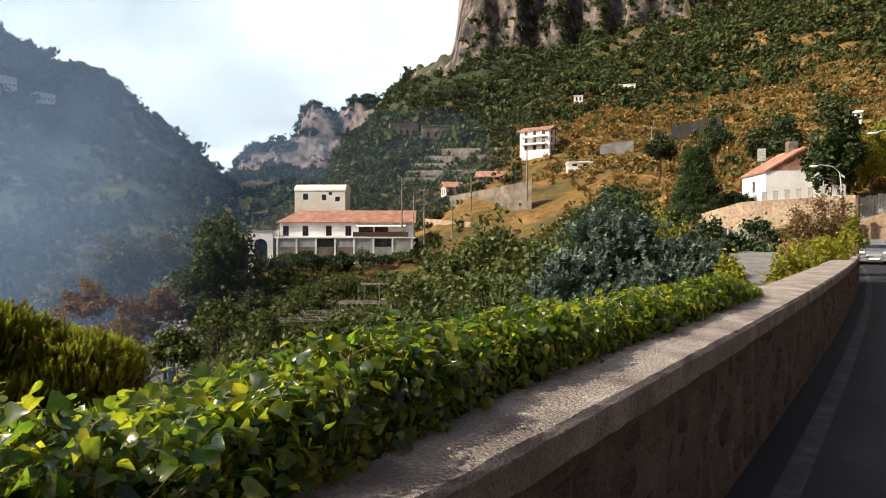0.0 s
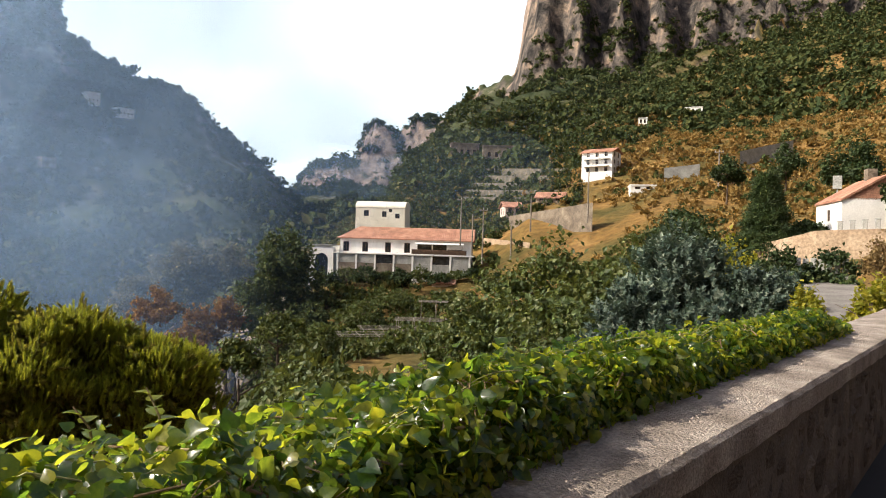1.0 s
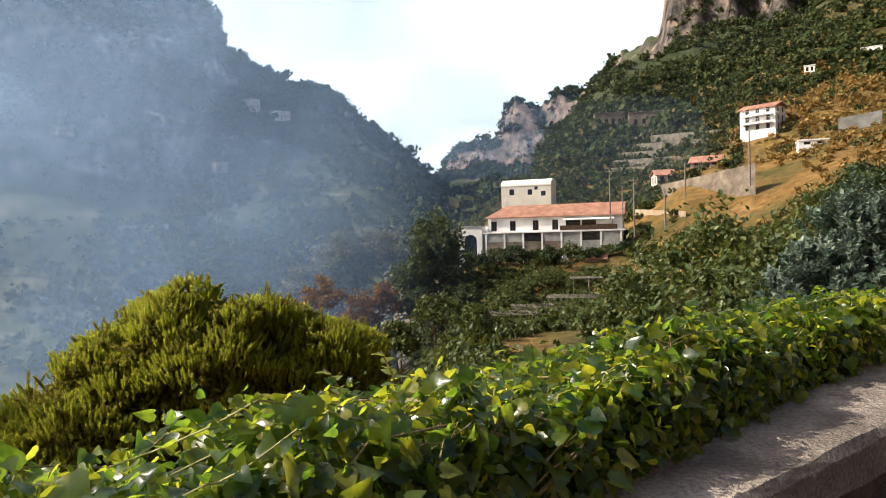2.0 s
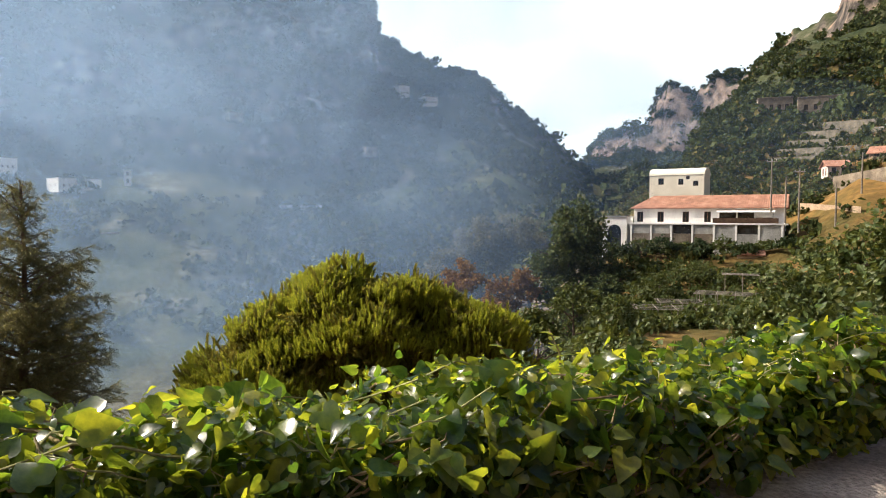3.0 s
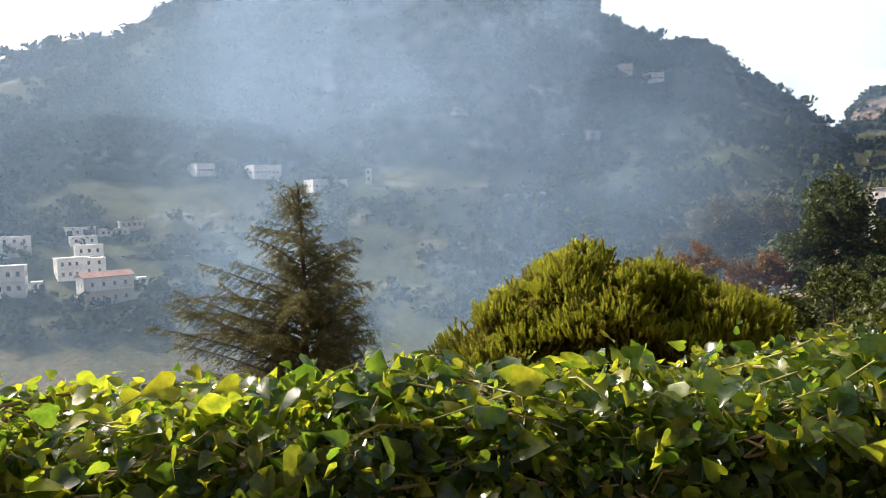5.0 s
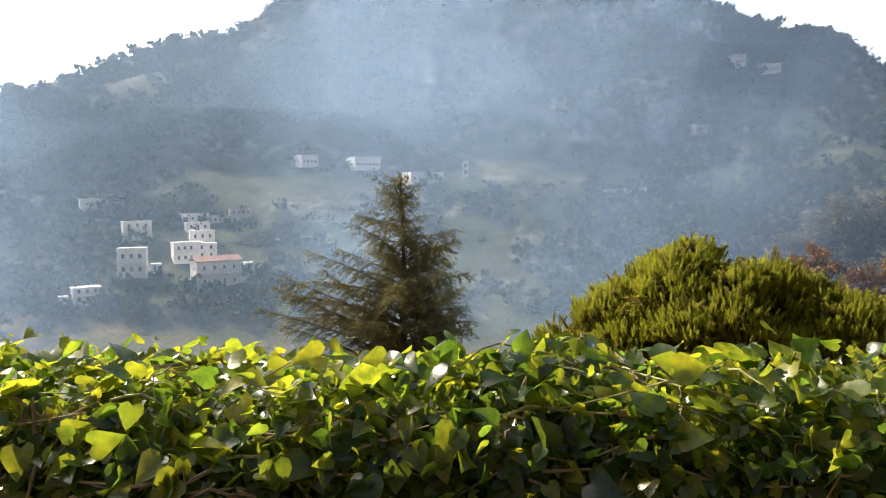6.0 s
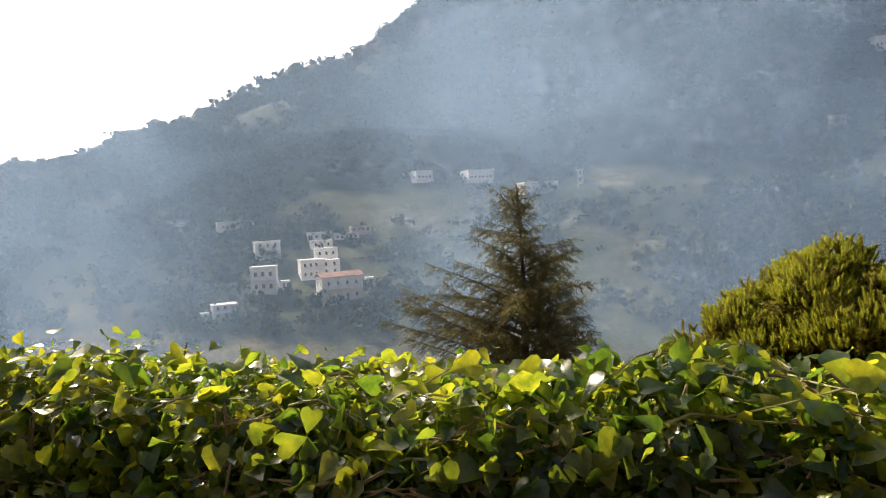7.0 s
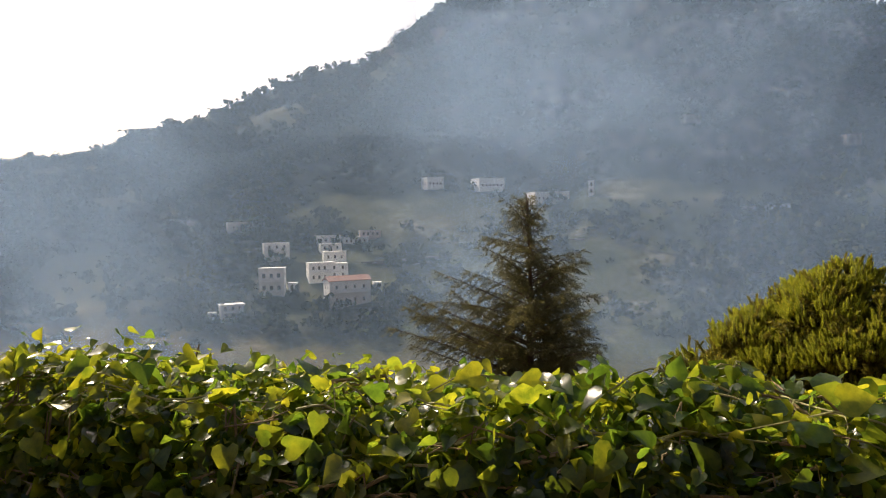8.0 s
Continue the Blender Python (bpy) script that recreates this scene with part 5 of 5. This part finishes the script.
house("cream house with a terrace parapet", 112.3, 110.5, -3.7, -2.5, 8, 2, 2, mat=M_FARWHITE, group=VILLAGE, r0=150, win=BIG, depth=6)
house("white house with a brown pitched roof", 112.73, 108.57, -5.9, -3.5, 20, 2, 4, "pitched", mat=M_FARWHITE, group=VILLAGE, rise=1.3, r0=140, balconies=1, win=BIG, depth=6)
house("small white annexe with a flat roof", 108.5, 107.75, -5.0, -4.2, 8, 1, 1, mat=M_FARWHITE, group=VILLAGE, r0=140, win=(0.9, 1.2), depth=3, side_cols=0)
house("low white building among dark trees", 104.3, 102.1, 3.7, 4.5, 26, 1, 4, mat=M_FARWHITE, group=VILLAGE, r0=150, win=(0.75, 1.0))
house("low white building among dark trees", 100.0, 96.9, 3.4, 4.3, 26, 1, 6, mat=M_FARWHITE, group=VILLAGE, r0=150, win=(0.75, 1.0))
house("long white building on a terrace", 95.4, 91.5, 2.2, 3.0, 26, 1, 7, mat=M_FARWHITE, group=VILLAGE, r0=150, win=(0.75, 1.0))
house("slender white tower on the far slope", 90.1, 89.6, 2.7, 3.8, 0, 2, 1, mat=M_FARWHITE, group=VILLAGE, r0=150, side_cols=0)
house("white houses high on the far slope", 69.0, 67.6, 10.4, 11.2, 26, 1, 3, mat=M_FARWHITE, group=VILLAGE, r0=200, win=(0.75, 1.0))
house("white houses high on the far slope", 67.0, 65.2, 9.7, 10.3, 26, 1, 4, mat=M_FARWHITE, group=VILLAGE, r0=200, win=(0.75, 1.0))
house("pale ruined hut on the far slope", 71.8, 70.3, 5.6, 6.2, 26, 1, 3, mat=M_STONE, group=VILLAGE, r0=200, win=(0.75, 1.0))
house("pale ruined hut on the far slope", 82.9, 81.2, 8.1, 8.6, 26, 1, 3, mat=M_STONE, group=VILLAGE, r0=200, win=(0.75, 1.0))
house("low white huts with flat roofs", 25.1, 22.9, 5.72, 6.1, 8, 1, 2, mat=M_WHITE, r0=80)
house("low white huts with flat roofs", 20.8, 19.5, 11.5, 12.2, 0, 1, 2, mat=M_WHITE, r0=120)
house("low white huts with flat roofs", 24.4, 23.7, 11.0, 11.5, 0, 1, 2, mat=M_WHITE, r0=120)
house("low white huts with flat roofs", 4.4, 3.6, 7.7, 8.7, 0, 1, 1, mat=M_WHITE, r=75, side_cols=0)


# ---- terraces and retaining walls ----
def retaining(label, az0, az1, base, top, mat, r=None, r0=60.0, thick=0.6, name="retaining_wall", pull=1.0):
    """A masonry wall along a stretch of bearings; base and top: elevations at its two ends."""
    bm = bmesh.new()
    r = r or (settle(az0, base[0], r0)[1], settle(az1, base[1], r0)[1])
    r = (r[0] * pull, r[1] * pull)
    n = max(int(abs(az1 - az0) / 0.4), 4)
    rows = []
    for i in range(n + 1):
        f = i / n
        az = az0 + (az1 - az0) * f
        eb = base[0] + (base[1] - base[0]) * f
        et = top[0] + (top[1] - top[0]) * f
        rr = r[0] + (r[1] - r[0]) * f
        a = bearing(az, 0, rr)
        b = bearing(az, 0, rr + thick)
        zt = 1.55 + rr * math.tan(radians(et)) + 0.06 * noise.noise(Vector((az * 3, 1, 1)))
        zb = 1.55 + rr * math.tan(radians(eb)) - 3
        rows.append([bm.verts.new(v) for v in ((a.x, a.y, zb), (a.x, a.y, zt), (b.x, b.y, zt), (b.x, b.y, zb))])
    for p, q in zip(rows, rows[1:]):
        for i in range(4):
            bm.faces.new((p[i], p[(i + 1) % 4], q[(i + 1) % 4], q[i]))
    bm.faces.new(rows[0])
    bm.faces.new(rows[-1][::-1])
    bmesh.ops.recalc_face_normals(bm, faces=bm.faces)
    return tagged(part(name, bm, mat), label, "wall", kind="structure")


M_OLDSTONE = two_scale("dark dry stone", (0.06, 0.055, 0.045), (0.11, 0.1, 0.08), (0.18, 0.155, 0.12), 0.6, 5, 0.95, 0.9, 0.1)
DRY = "dry-stone retaining wall of a hillside terrace"
retaining("long stone retaining wall across the hillside", 34.8, 27.9, (3.1, 3.2), (3.5, 4.8), M_STONE, r0=80, pull=0.92)
retaining("sunlit sandy road wall by the long house", 37.0, 33.0, (0.7, 0.8), (1.6, 1.3), M_SAND, r0=80)
# Pale concrete colour gives these two stone walls their sunlit tone.
retaining(DRY, 22.3, 19.6, (7.2, 7.3), (7.6, 7.9), M_CONC, r0=90, pull=0.96)
retaining(DRY, 16.7, 13.0, (7.9, 8.6), (8.8, 9.5), M_CONC, r0=90, pull=0.96)
retaining(DRY, 18.0, 15.6, (6.8, 7.0), (7.15, 7.5), M_STONE, r0=80)
for k, e in enumerate([4.9, 5.5, 6.1, 6.7, 7.3, 7.8]):
    retaining(DRY, 39.5 - 0.5 * (k % 3), 30.0 + 0.8 * (k % 2), (e, e + 0.15), (e + 0.13, e + 0.28), M_OLDSTONE, r0=140)
retaining("pale terrace wall on the far slope", 109.4, 100.9, (-2.6, -2.1), (-2.45, -1.95), M_STONE, r0=150)
retaining("pale terrace wall on the far slope", 78.4, 74.2, (1.0, 1.05), (1.35, 1.4), M_CONC, r0=150)
retaining("pale terrace wall on the far slope", 93.2, 90.5, (-1.3, -1.1), (-1.05, -0.9), M_STONE, r0=150)
retaining("pale terrace wall on the far slope", 104.5, 99.0, (2.4, 2.5), (2.55, 2.65), M_STONE, r0=150)
retaining("sandy masonry wall under the cottage", 15.8, 11.4, (0.5, 0.6), (1.5, 2.75), M_SAND, (60, 57))
retaining("sandy masonry wall under the cottage", 11.4, 3.9, (0.6, 0.4), (2.75, 3.1), M_SAND, (57, 56))
retaining("tall sunlit sandy retaining wall round the bend", 3.9, -12.0, (-2, -2), (1.2, 6.0), M_SAND, (60, 59))


# ---- poles, lamps and fences ----
def utility_pole(az, elb, elt, r, cross=True):
    zb, zt = 1.55 + r * math.tan(radians(elb)), 1.55 + r * math.tan(radians(elt))
    p = bearing(az, 0, r)
    thing = rooted("utility_pole", (p.x, p.y, zb), az, "weathered pole with insulators on a crossarm", "pole", "poles on the hillside")
    bm = bmesh.new()
    tube(bm, [(0, 0, -3), (0, 0, (zt - zb) / 2), (0, 0, zt - zb)], [0.14, 0.12, 0.09], 8)
    part("pole", bm, M_POLE, thing)
    if cross:
        bm = bmesh.new()
        box(bm, -0.8, 0.8, -0.2, -0.1, zt - zb - 0.6, zt - zb - 0.45, 0.02)
        arm = part("crossarm", bm, M_POLE, thing)
        for x in (-0.65, 0.0, 0.65):
            bm = bmesh.new()
            tube(bm, [(x, -0.15, zt - zb - 0.45), (x, -0.15, zt - zb - 0.3), (x, -0.15, zt - zb - 0.2)], [0.03, 0.06, 0.03], 6)
            part("insulator", bm, M_CONC, arm)


for row in [(38.9, 2.3, 5.0, 122, True), (37.0, 0.8, 4.2, 118, True), (28.3, 4.6, 7.4, 112, False), (34.6, 1.3, 3.1, 112, False), (18.2, 7.4, 9.0, 130, True), (33.0, 3.6, 5.2, 125, False), (37.9, 1.5, 3.6, 120, False)]:
    utility_pole(*row)


def street_lamp(az_pole, elb, az_head, elt, r):
    p, q = bearing(az_pole, elb, r), bearing(az_head, elt, r)
    thing = rooted("street_lamp", p, 0, "grey steel street lamp with a curved arm", "street lamp", "street lamps")
    d = q - p
    pts = [(0, 0, -1.5), (0, 0, d.z * 0.55), (d.x * 0.06, d.y * 0.06, d.z * 0.86), (d.x * 0.3, d.y * 0.3, d.z * 1.0), (d.x * 0.75, d.y * 0.75, d.z * 1.05), (d.x * 0.9, d.y * 0.9, d.z * 1.03)]
    bm = bmesh.new()
    tube(bm, pts, [0.06, 0.05, 0.04, 0.032, 0.028, 0.026], 8)
    part("pole", bm, M_STEEL, thing)
    bm = bmesh.new()
    bmesh.ops.create_icosphere(bm, subdivisions=2, radius=1, matrix=Matrix.LocRotScale((d.x, d.y, d.z * 1.02), Euler((0, 0, math.atan2(d.y, d.x))), (0.3, 0.12, 0.08)))
    part("lamp_head", bm, M_AWNING, thing, "pale lamp head")


street_lamp(0.4, 1.9, 2.9, 7.3, 46)
street_lamp(4.8, 1.9, 6.6, 5.2, 56)

for i in range(7):
    a = 9.9 - 0.78 * i
    p = bearing(a, 2.6 + 0.06 * i, 57.3)
    thing = rooted("fence_post", p, a, "squat white masonry fence post on the sandy wall", "fence post", "fence posts by the cottage")
    bm = bmesh.new()
    box(bm, -0.17, 0.17, -0.16, 0.16, -0.6, 0.8, 0.02)
    part("post", bm, M_CONC, thing)
    bm = bmesh.new()
    box(bm, -0.2, 0.2, -0.19, 0.19, 0.803, 0.88, 0.02)
    part("cap", bm, M_CONC, thing)

# grey board fence above the bend
fence = rooted("board_fence", bearing(2.2, 1.6, 61.5), 2.2, "grey weathered board fence above the retaining wall", "fence")
for i in range(22):
    bm = bmesh.new()
    x = -1.9 + i * 0.19
    h = 1.35 + 0.06 * math.sin(i * 1.7)
    box(bm, x, x + 0.175, -0.02, 0.02, -1.2 + 0.02 * i, h + 0.03 * i)
    part("board", bm, M_CONC, fence)

# white sign panel on a pole behind the cottage
sign = rooted("sign_panel", bearing(10.1, 4.6, 76), 10, "white panel on a short pole behind the cottage", "panel")
bm = bmesh.new()
tube(bm, [(0, 0, -3.0), (0, 0, 2.0)], [0.07, 0.06], 8)
part("pole", bm, M_STEEL, sign)
bm = bmesh.new()
box(bm, -0.4, 0.4, -0.14, -0.07, 1.6, 2.9, 0.02)
part("panel", bm, M_CONC, sign)

# dark post where the parapet ends
post = rooted("gate_post", bearing(3.75, -1.3, 29), 3.7, "dark slender iron post at the parapet's end", "post")
bm = bmesh.new()
tube(bm, [(0, 0, -0.9), (0, 0, 2.2)], [0.06, 0.05], 8)
part("post", bm, M_WOOD, post)

# the side drive, a paved ramp rising away from the parapet
bm = bmesh.new()
rows = []
for f in np.linspace(0, 1, 9):
    r = 14 + 18 * f
    a0, a1 = 11.6 + 0.9 * f, 8.0 + 1.0 * f
    z = 0.42 + 0.62 * f
    l, q = bearing(a0, 0, r), bearing(a1, 0, r)
    rows.append([bm.verts.new(v) for v in ((l.x, l.y, -1.5), (l.x, l.y, z), (q.x, q.y, z), (q.x, q.y, -1.5))])
for p, q in zip(rows, rows[1:]):
    for i in range(3):
        bm.faces.new((p[i], p[i + 1], q[i + 1], q[i]))
bm.faces.new(rows[0])
bm.faces.new(rows[-1][::-1])
bmesh.ops.recalc_face_normals(bm, faces=bm.faces)
tagged(part("drive", bm, M_DRIVE), "pale concrete side drive between hedges", "drive", kind="structure")

# pale gate and low wall at the head of the drive
gate = rooted("garden_gate", bearing(11.4, -0.9, 31), 11.4, "pale low garden gate under the hedge", "gate")
for i in range(8):
    bm = bmesh.new()
    box(bm, -1.1 + i * 0.28, -0.88 + i * 0.28, -0.03, 0.03, -0.4, 0.85 + 0.03 * (i % 2), 0.01)
    part("board", bm, M_CONC, gate)

# vine pergolas on the slope
def pergola(az, el, r, w, d, h, rz):
    p = bearing(az, el, r)
    thing = rooted("pergola", (p.x, p.y, p.z), rz, "grey timber vine pergola on the terraced slope", "pergola", "vine pergolas")
    for x in np.linspace(-w / 2, w / 2, 4):
        for y in (-d / 2, d / 2):
            bm = bmesh.new()
            tube(bm, [(x, y, -4), (x, y, h)], [0.05, 0.04], 6)
            part("post", bm, M_POLE, thing)
        bm = bmesh.new()
        tube(bm, [(x, -d / 2 - 0.3, h), (x, d / 2 + 0.3, h + 0.1)], [0.05, 0.04], 6)
        part("rafter", bm, M_POLE, thing)
    for y in np.linspace(-d / 2, d / 2, 4):
        bm = bmesh.new()
        tube(bm, [(-w / 2 - 0.4, y, h + 0.06), (w / 2 + 0.4, y, h + 0.06)], [0.05, 0.04], 6)
        part("beam", bm, M_POLE, thing)


for row in [(44.6, -7.0, 82, 7, 4, 1.0, 52), (42.0, -6.2, 84, 6, 4, 1.0, 40), (46.6, -7.6, 76, 6, 4, 1.0, 55), (40.2, -4.6, 92, 6, 3, 1.0, 42)]:
    pergola(*row)
hut = house("low hut with a rusty red roof among vines", 41.2, 39.4, -2.55, -2.0, 0, 1, 2, "pitched", M_PINK, 3, None, 0.6, name="hut", r0=50)


# ---- cars coming round the bend ----
def car_paint(name, col):
    m, nt, b = material(name, 0.25, 0.3, 0.6)
    nt.links.new(ramp(nt, noise_of(nt, 4, 4), [(0.35, tuple(c * 0.85 for c in col)), (0.65, col)]), b.inputs["Base Color"])
    b.inputs["Coat Weight"].default_value = 0.6
    return m


M_BLACKCAR, M_SILVER = car_paint("black car paint", (0.016, 0.018, 0.022)), car_paint("silver car paint", (0.2, 0.205, 0.21))
M_TYRE = two_scale("tyre rubber", (0.012, 0.012, 0.012), (0.02, 0.02, 0.02), (0.03, 0.03, 0.03), 4, 40, 0.9, 0.4, 0.01)
M_LAMP = two_scale("headlamp glass", (0.6, 0.62, 0.65), (0.72, 0.74, 0.76), (0.85, 0.86, 0.88), 8, 40, 0.08, 0.05, 0.002, 0.8)


def car(label, x, y, rz, L, W, H, paint):
    """A car, nose towards -Y of its own axes."""
    thing = rooted("car", (x, y, 0.005), rz, label, "car")
    hood, nose, roof = H * 0.6, H * 0.5, H
    prof = [(-0.5, 0.16, 0.62), (-0.495, 0.3, 0.92), (-0.46, nose / H, 0.97), (-0.27, hood / H, 1.0), (-0.1, 0.97, 0.8), (0.12, 1.0, 0.78), (0.34, 0.97, 0.78), (0.47, 0.62, 0.95), (0.5, 0.35, 0.95), (0.49, 0.16, 0.8)]
    bm = bmesh.new()
    rows = []
    for py, pz, pw in prof:
        yy, zt, w = py * L, pz * H, W / 2
        belt = min(zt, H * 0.6)
        rows.append([bm.verts.new(v) for v in ((-w * 0.92, yy, 0.2), (-w * (0.98 if abs(py) < 0.48 else 0.9), yy, max(belt * 0.75, 0.22)), (-w * pw * 0.97, yy, max(belt, 0.23)), (-w * pw * 0.86, yy, max(zt, 0.24)), (w * pw * 0.86, yy, max(zt, 0.24)), (w * pw * 0.97, yy, max(belt, 0.23)), (w * (0.98 if abs(py) < 0.48 else 0.9), yy, max(belt * 0.75, 0.22)), (w * 0.92, yy, 0.2))])
    for a, b in zip(rows, rows[1:]):
        for i in range(7):
            bm.faces.new((a[i], a[i + 1], b[i + 1], b[i]))
    bm.faces.new(rows[0][::-1])
    bm.faces.new(rows[-1])
    bmesh.ops.recalc_face_normals(bm, faces=bm.faces)
    bmesh.ops.bevel(bm, geom=list(bm.edges), offset=0.025, segments=2, affect="EDGES", clamp_overlap=True)
    body = part("body", bm, paint, thing)
    # glazing set just proud of the body
    def pane(pts):
        g = bmesh.new()
        f = g.faces.new([g.verts.new(p) for p in pts])
        e = bmesh.ops.extrude_face_region(g, geom=[f])
        bmesh.ops.translate(g, vec=f.normal * 0.012, verts=[v for v in e["geom"] if isinstance(v, bmesh.types.BMVert)])
        bmesh.ops.recalc_face_normals(g, faces=g.faces)
        part("windscreen", g, M_PANE, thing)
    y0, y1 = -0.262 * L, -0.112 * L
    pane([(-W * 0.43, y0, hood + 0.03), (W * 0.43, y0, hood + 0.03), (W * 0.345, y1, H * 0.94), (-W * 0.345, y1, H * 0.94)])
    for s in (-1, 1):
        g = bmesh.new()
        box(g, s * W * 0.43 - 0.03, s * W * 0.43 + 0.03, -0.13 * L, 0.36 * L, H * 0.64, H * 0.9, 0.01)
        part("side_window", g, M_PANE, thing)
        g = bmesh.new()
        box(g, s * W * 0.36 - 0.17, s * W * 0.36 + 0.17, -0.497 * L, -0.46 * L, H * 0.42, H * 0.51, 0.02)
        part("headlight", g, M_LAMP, thing, "clear headlight")
        g = bmesh.new()
        box(g, s * W * 0.5, s * W * 0.5 + s * 0.2 if s > 0 else s * W * 0.5, -0.2 * L, -0.16 * L, H * 0.6, H * 0.69, 0.02) if s > 0 else box(g, -W * 0.5 - 0.2, -W * 0.5, -0.2 * L, -0.16 * L, H * 0.6, H * 0.69, 0.02)
        part("mirror", g, paint, thing)
        for wy in (-0.32 * L, 0.3 * L):
            g = bmesh.new()
            bmesh.ops.create_cone(g, cap_ends=True, segments=20, radius1=0.31, radius2=0.31, depth=0.2, matrix=Matrix.Translation((s * (W / 2 - 0.09), wy, 0.31)) @ Matrix.Rotation(radians(90), 4, "Y"))
            wh = part("wheel", g, M_TYRE, thing)
            g = bmesh.new()
            bmesh.ops.create_cone(g, cap_ends=True, segments=16, radius1=0.19, radius2=0.16, depth=0.03, matrix=Matrix.Translation((s * (W / 2 + 0.022), wy, 0.31)) @ Matrix.Rotation(radians(90 * s), 4, "Y"))
            part("rim", g, M_STEEL, wh)
    g = bmesh.new()
    for k in range(3):
        box(g, -W * 0.22, W * 0.22, -0.505 * L, -0.49 * L, H * (0.28 + 0.05 * k), H * (0.31 + 0.05 * k), 0.005)
    part("grille", g, M_STEEL, thing)
    g = bmesh.new()
    box(g, -0.26, 0.26, -0.512 * L, -0.5 * L, H * 0.18, H * 0.25, 0.004)
    part("number_plate", g, M_AWNING, thing, "blank white number plate")
    return thing


car("black people carrier driving beside the parapet", 0.15, 31.8, 2, 4.2, 1.75, 1.62, M_BLACKCAR)
car("silver hatchback on the bend of the road", -2.35, 47.0, 6, 4.0, 1.7, 1.45, M_SILVER)
M_DRY = foliage("dry brown stalks", [(0.0, (0.13, 0.085, 0.04)), (0.6, (0.22, 0.15, 0.07)), (1.0, (0.32, 0.23, 0.11))], 0.8, 0.15, 0.3, (0.35, 0.24, 0.1))
for k, (a, e, r, w) in enumerate([(7.4, 2.4, 30, 1.5), (6.0, 3.2, 31, 1.6), (4.8, 3.0, 32, 1.3)]):
    broad_tree(a, e, r, w, M_DRY, "dry brown reeds behind the creepers", 130 + k, 1500, 0.12, 2.4, "shrub", lobes=4)


# shrubs and vines along the foot of the long house
for k in range(9):
    broad_tree(37.6 + 1.55 * k, -1.0 - 0.25 * (k % 3), 117 + 2 * (k % 2), 5.0, M_BROAD if k % 2 else M_DARK, "rounded green shrub below the long house", 140 + k, 1000, 0.4, 4, "shrub", lobes=4)


# ---- rubble stones of the parapet's road face ----
def rubble_material():
    m, nt, b = material("rubble stone", 0.92, 0, 0.2)
    r = node(nt, "ShaderNodeObjectInfo").outputs["Random"]
    isl = node(nt, "ShaderNodeNewGeometry").outputs["Random Per Island"]
    both = node(nt, "ShaderNodeMath", {0: node(nt, "ShaderNodeMath", {0: r, 1: isl}, operation="ADD").outputs[0], 1: 1.0}, operation="MODULO").outputs[0]
    # Stone colours kept low to carry the shade on the road face.
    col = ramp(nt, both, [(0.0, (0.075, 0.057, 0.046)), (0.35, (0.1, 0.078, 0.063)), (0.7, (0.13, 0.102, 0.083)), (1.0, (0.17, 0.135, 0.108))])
    g = noise_of(nt, 14, 7)
    nt.links.new(mixc(nt, 1.0, col, ramp(nt, g, [(0.3, (0.55, 0.54, 0.52)), (0.7, (1.3, 1.28, 1.25))]), "MULTIPLY"), b.inputs["Base Color"])
    bump(nt, b, g, 0.9, 0.02)
    return m


def rubble():
    m = rubble_material()
    rng = np.random.default_rng(77)
    shapes = []
    for _ in range(12):
        k = int(rng.integers(6, 9))
        an = np.sort((np.arange(k) + rng.uniform(-0.3, 0.3, k)) * 2 * np.pi / k)
        rad = rng.uniform(0.86, 1.08, k)
        sq = 1 / np.maximum(np.abs(np.cos(an)), np.abs(np.sin(an))) ** 0.6
        y, z = 0.5 * np.cos(an) * rad * sq, 0.5 * np.sin(an) * rad * sq
        y, z = np.clip(y, -0.52, 0.52), np.clip(z, -0.52, 0.52)
        lift = rng.uniform(0.008, 0.026)
        v = [(-0.04, a, c) for a, c in zip(y, z)] + [(lift * 0.6, a * 0.93, c * 0.93) for a, c in zip(y, z)] + [(lift + rng.normal(0, 0.006), a * 0.6, c * 0.6) for a, c in zip(y, z)]
        f = []
        for ring in (0, k):
            for i in range(k):
                j = (i + 1) % k
                f += [(ring + i, ring + j, ring + k + j), (ring + i, ring + k + j, ring + k + i)]
        f += [(2 * k, 2 * k + i, 2 * k + i + 1) for i in range(1, k - 1)]
        me = array_mesh("stone", v, np.array(f))
        me.materials.append(m)
        shapes.append((me, np.array(v), np.array(f)))
    rest, count = [], 0
    y = -3.0
    while y < WALL_Y1 - 0.3:
        w = rng.uniform(0.13, 0.3)
        z = 0.02
        while z < 0.78:
            h = rng.uniform(0.13, 0.36)
            if z + h > 0.74:
                h = 0.835 - z
            cy, cz = y + w / 2 + rng.uniform(-0.03, 0.03), z + h / 2
            sy, sz = w * rng.uniform(0.86, 1.0), (h - 0.022) * rng.uniform(0.93, 1.0)
            s = int(rng.integers(len(shapes)))
            mat = Matrix.Translation((wall_x(cy) - 0.035, cy, cz)) @ Matrix.Rotation(rng.normal(0, 0.07), 4, "X") @ Matrix.Diagonal((1, sy, sz, 1))
            if 0.9 < cy < 13 and count < 300:
                ob = linked("stone", shapes[s][0], None, WALL)
                ob.matrix_basis = mat
                count += 1
            else:
                M = np.array(mat)
                rest.append((shapes[s][1] @ M[:3, :3].T + M[:3, 3], shapes[s][2]))
            z += h
        y += w
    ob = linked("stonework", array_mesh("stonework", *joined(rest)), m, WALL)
    ob["kind"] = "stuff"


rubble()
